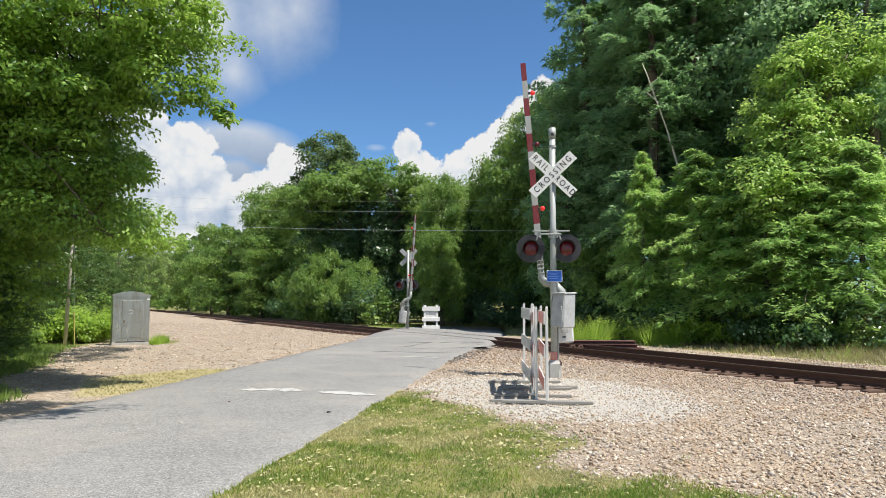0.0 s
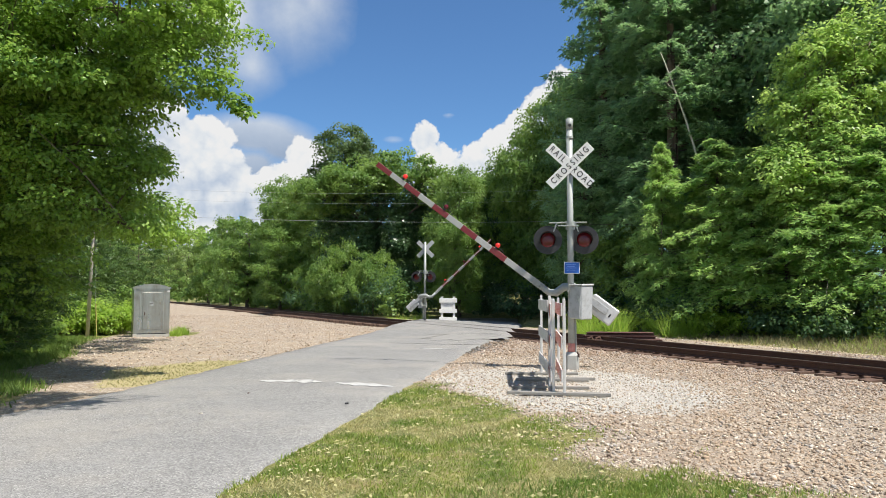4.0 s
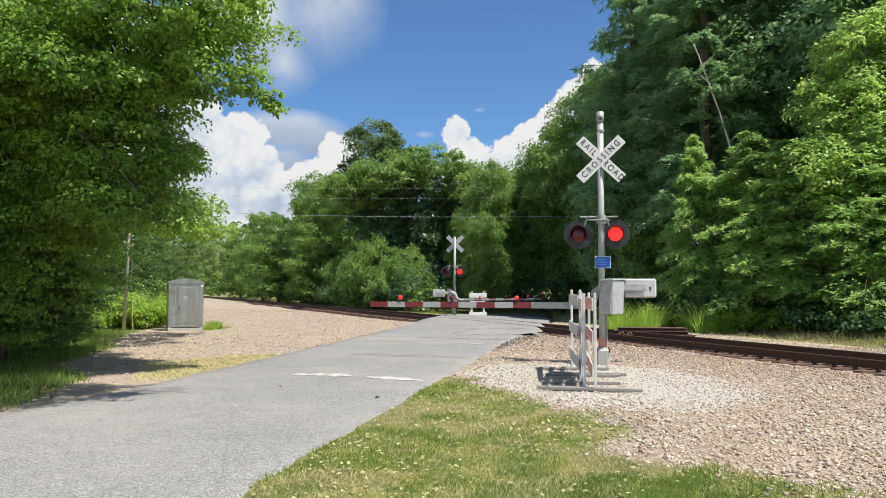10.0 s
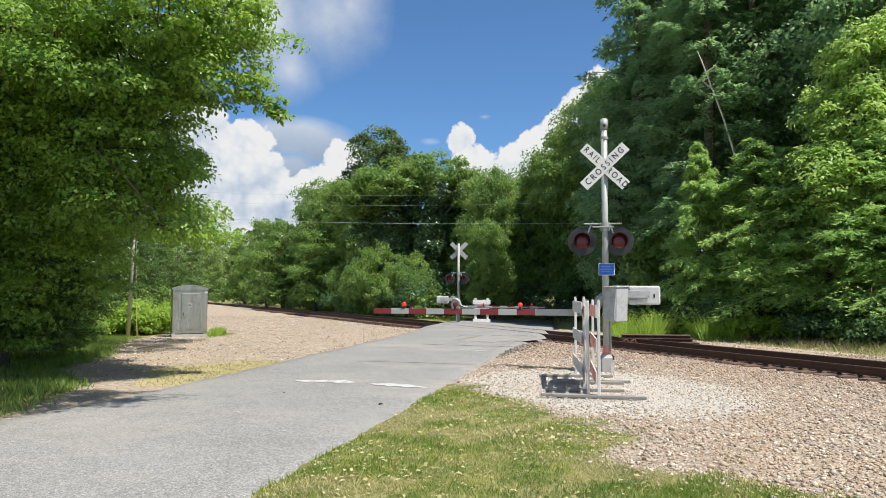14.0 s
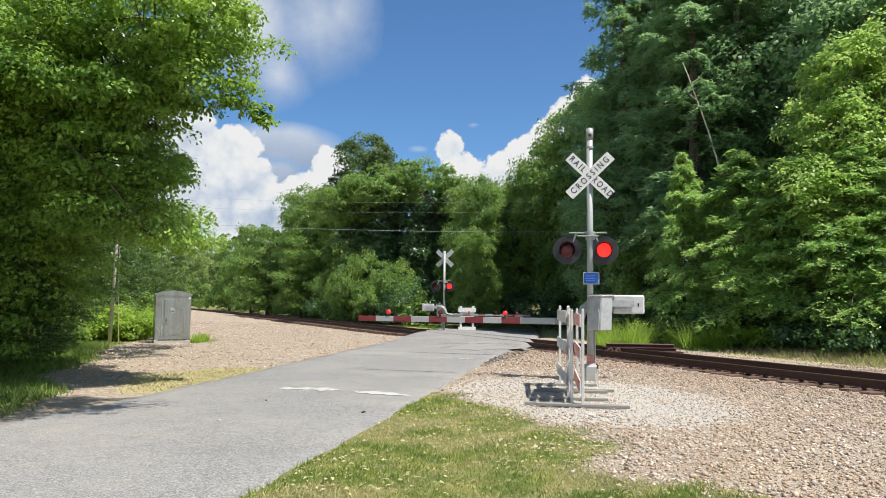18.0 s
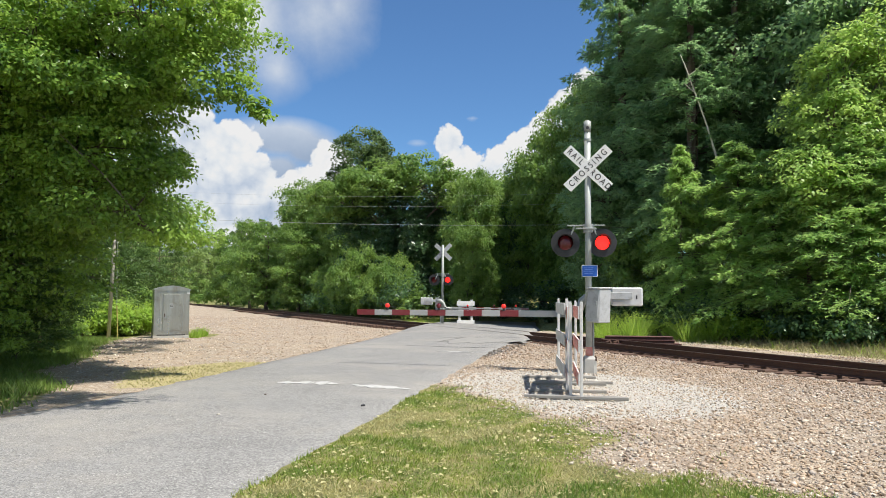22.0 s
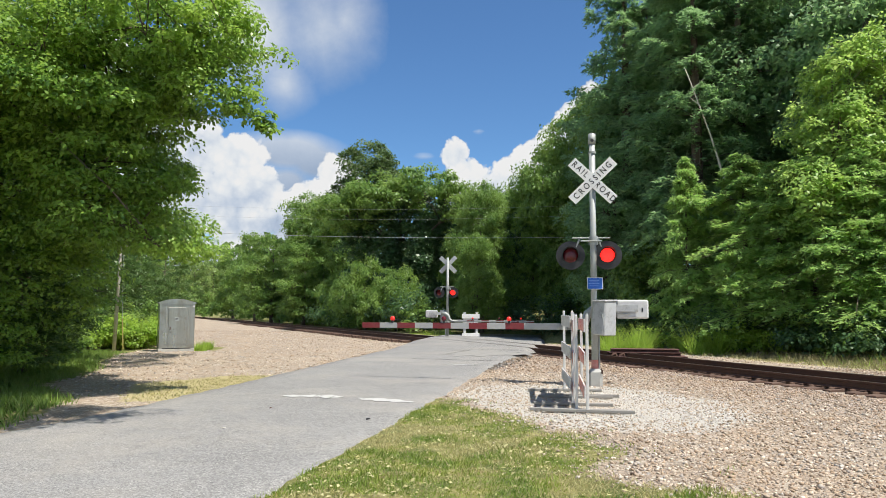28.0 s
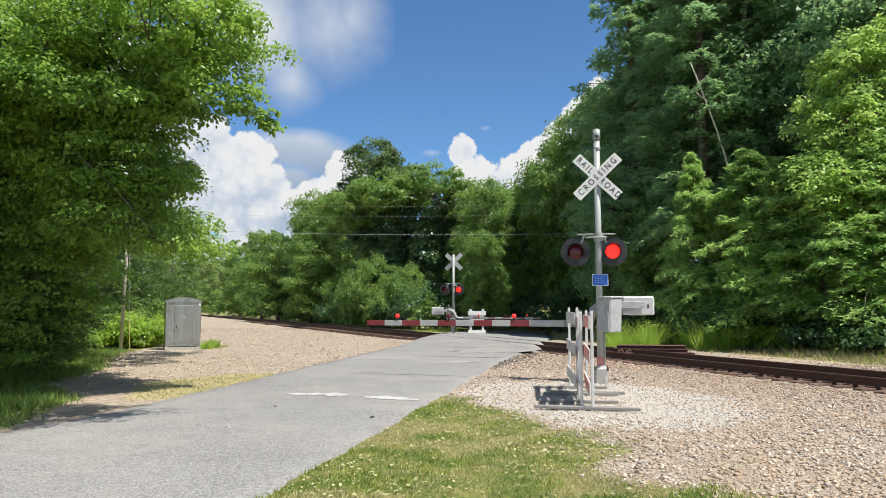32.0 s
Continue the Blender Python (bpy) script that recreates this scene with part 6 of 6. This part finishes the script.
def clouds_around():
    """The same fair-weather sky carried on behind and beside the view."""
    az, el = np.meshgrid(np.arange(26, 326.01, 2.0), np.arange(0, 50.01, 2.0))
    R = 2600.0
    ra, re = np.radians(az), np.radians(el)
    v = np.stack([R * np.sin(ra) * np.cos(re), R * np.cos(ra) * np.cos(re), R * np.sin(re)], -1)
    big = np.sin(az * 0.13 + 1) * np.sin(el * 0.21 + az * 0.03) + 0.7 * np.sin(az * 0.31 + el * 0.27)
    n, m = az.shape
    idx = np.arange(n * m).reshape(n, m)
    f = np.stack([idx[:-1, :-1], idx[1:, :-1], idx[1:, 1:], idx[:-1, 1:]], -1).reshape(-1, 4)
    ob = raw("cloud_backdrop", v.reshape(-1, 3), f, CLOUD, smooth=True)
    for name, val in (("head", 0.2 + 0.9 * big), ("head_lit", np.full(az.shape, 0.95)), ("veil", np.full(az.shape, -1.0)), ("veil_lit", np.full(az.shape, 0.85))):
        at_ = ob.data.attributes.new(name, "FLOAT", "POINT")
        at_.data.foreach_set("value", val.astype(np.float32).ravel())
    return tagged(ob, "fair-weather clouds behind the viewer", "clouds", kind="structure")


cloud = clouds()
clouds_around()

# ---- ties under the rails ----
tie_mesh = []
for k in range(4):
    bm = box((0, 0, 0), (2.6 - 0.05 * k, 0.225, 0.17), None, 0.014)
    for v in bm.verts:
        v.co += Vector((random.uniform(-0.03, 0.03), random.uniform(-0.008, 0.008), random.uniform(-0.008, 0.008)))
    me = bpy.data.meshes.new("tie")
    bm.to_mesh(me)
    bm.free()
    me.materials.append(M["tie"])
    tie_mesh.append(me)
plate_bm = box((0, 0, 0), (0.3, 0.19, 0.022), None, 0.004)
plate_mesh = bpy.data.meshes.new("tie_plate")
plate_bm.to_mesh(plate_mesh)
plate_bm.free()
plate_mesh.materials.append(M["rust"])
yy, k = -3.0, 0
while yy < 86:
    p, d, ac = rail_frame(yy)
    c = p + ac * 0.75
    on_road = float(road_left(c.y)) - 0.2 < c.x < float(road_right(c.y)) + 0.2
    if not on_road:
        o = new("tie", tie_mesh[k % 4])
        o.parent = track
        ang = math.degrees(math.atan2(ac.y, ac.x)) + random.uniform(-1.2, 1.2)
        o.matrix_basis = pose(c.x + ac.x * random.uniform(-0.05, 0.05), c.y, RAIL_TOP - 0.172 - 0.022 - 0.086 - random.uniform(0, 0.012), 0, 0, ang)
        if yy < 50:
            for off in (0.0, 1.505):
                t = new("tie_plate", plate_mesh)
                t.parent = track
                q = p + ac * off
                t.matrix_basis = pose(q.x, q.y, RAIL_TOP - 0.172 - 0.011, 0, 0, ang)
    yy += 0.47
    k += 1


# ---- what moves ----
RIGHT_ON = [(0.94, 1.35), (1.95, 2.7), (3.35, 4.0), (4.65, 5.25), (5.9, 6.55), (7.15, 7.75), (8.38, 9.05), (9.65, 10.3), (10.9, 11.55), (12.2, 12.85), (16.1, 16.75), (17.42, 18.07), (18.73, 19.35), (20.03, 20.7), (21.34, 22.03), (22.64, 23.3), (23.95, 24.6), (25.25, 25.9), (26.56, 27.2), (27.86, 28.5), (31.78, 32.5)]
LEFT_ON = [(1.35, 1.95), (2.7, 3.35), (4.0, 4.65), (5.25, 5.9), (6.55, 7.15), (7.75, 8.38), (9.05, 9.65), (10.3, 10.9), (11.55, 12.2), (15.45, 16.1), (16.75, 17.42), (18.07, 18.73), (19.35, 20.03), (20.7, 21.34), (22.03, 22.64), (23.3, 23.95), (24.6, 25.25), (25.9, 26.56), (27.2, 27.86), (31.55, 31.78)]


def flash(lamp, on):
    """The lamp cluster slides forward through its lens to show, and back to rest behind it."""
    shown, hidden = pose(0, -0.022, 0), pose(0, 0.07, 0)
    rows = [(0.0, hidden)]
    for a, b in on:
        rows += [(a - 0.034, hidden), (a + 0.034, shown)]
        if b < 32.0:
            rows += [(b - 0.034, shown), (b + 0.034, hidden)]
    if rows[-1][0] < 32.0:
        rows.append((32.0, rows[-1][1]))
    rows = [r for i, r in enumerate(rows) if i == 0 or r[0] > rows[i - 1][0] + 0.02]
    walk(lamp, rows)


def swing(gate, rows):
    walk(gate, [(t, pose(0.22, 0.36, 1.70, 0, a, 0)) for t, a in rows])


def motions():
    swing(near_gate, [(0.0, 85.5), (0.5, 77.5), (1.0, 70.0), (1.5, 63.5), (2.0, 57.5), (2.5, 52.3), (3.0, 47.3), (3.5, 42.0), (4.5, 32.5), (5.5, 23.5), (6.0, 19.2), (6.5, 15.3), (7.0, 11.9), (7.5, 8.8), (8.0, 5.6), (8.5, 2.9), (9.0, 0.3), (9.3, 0.0), (32.0, 0.0)])
    swing(far_gate, [(0.0, 87.0), (1.0, 80.0), (2.0, 67.0), (3.0, 55.0), (4.5, 38.0), (5.5, 28.5), (6.0, 25.0), (7.0, 18.0), (8.0, 11.5), (9.0, 5.5), (9.5, 3.0), (10.0, 1.0), (10.5, 0.0), (32.0, 0.0)])
    flash(near_lamps[1], RIGHT_ON)
    flash(near_lamps[0], LEFT_ON)
    flash(far_lamps[0], RIGHT_ON)
    flash(far_lamps[1], LEFT_ON)
    walk(cloud, [(0.0, pose(0, 0, 0, 0, 0, 0.2)), (9.0, pose(0, 0, 0)), (32.0, pose(0, 0, 0, 0, 0, -0.58))])


motions()
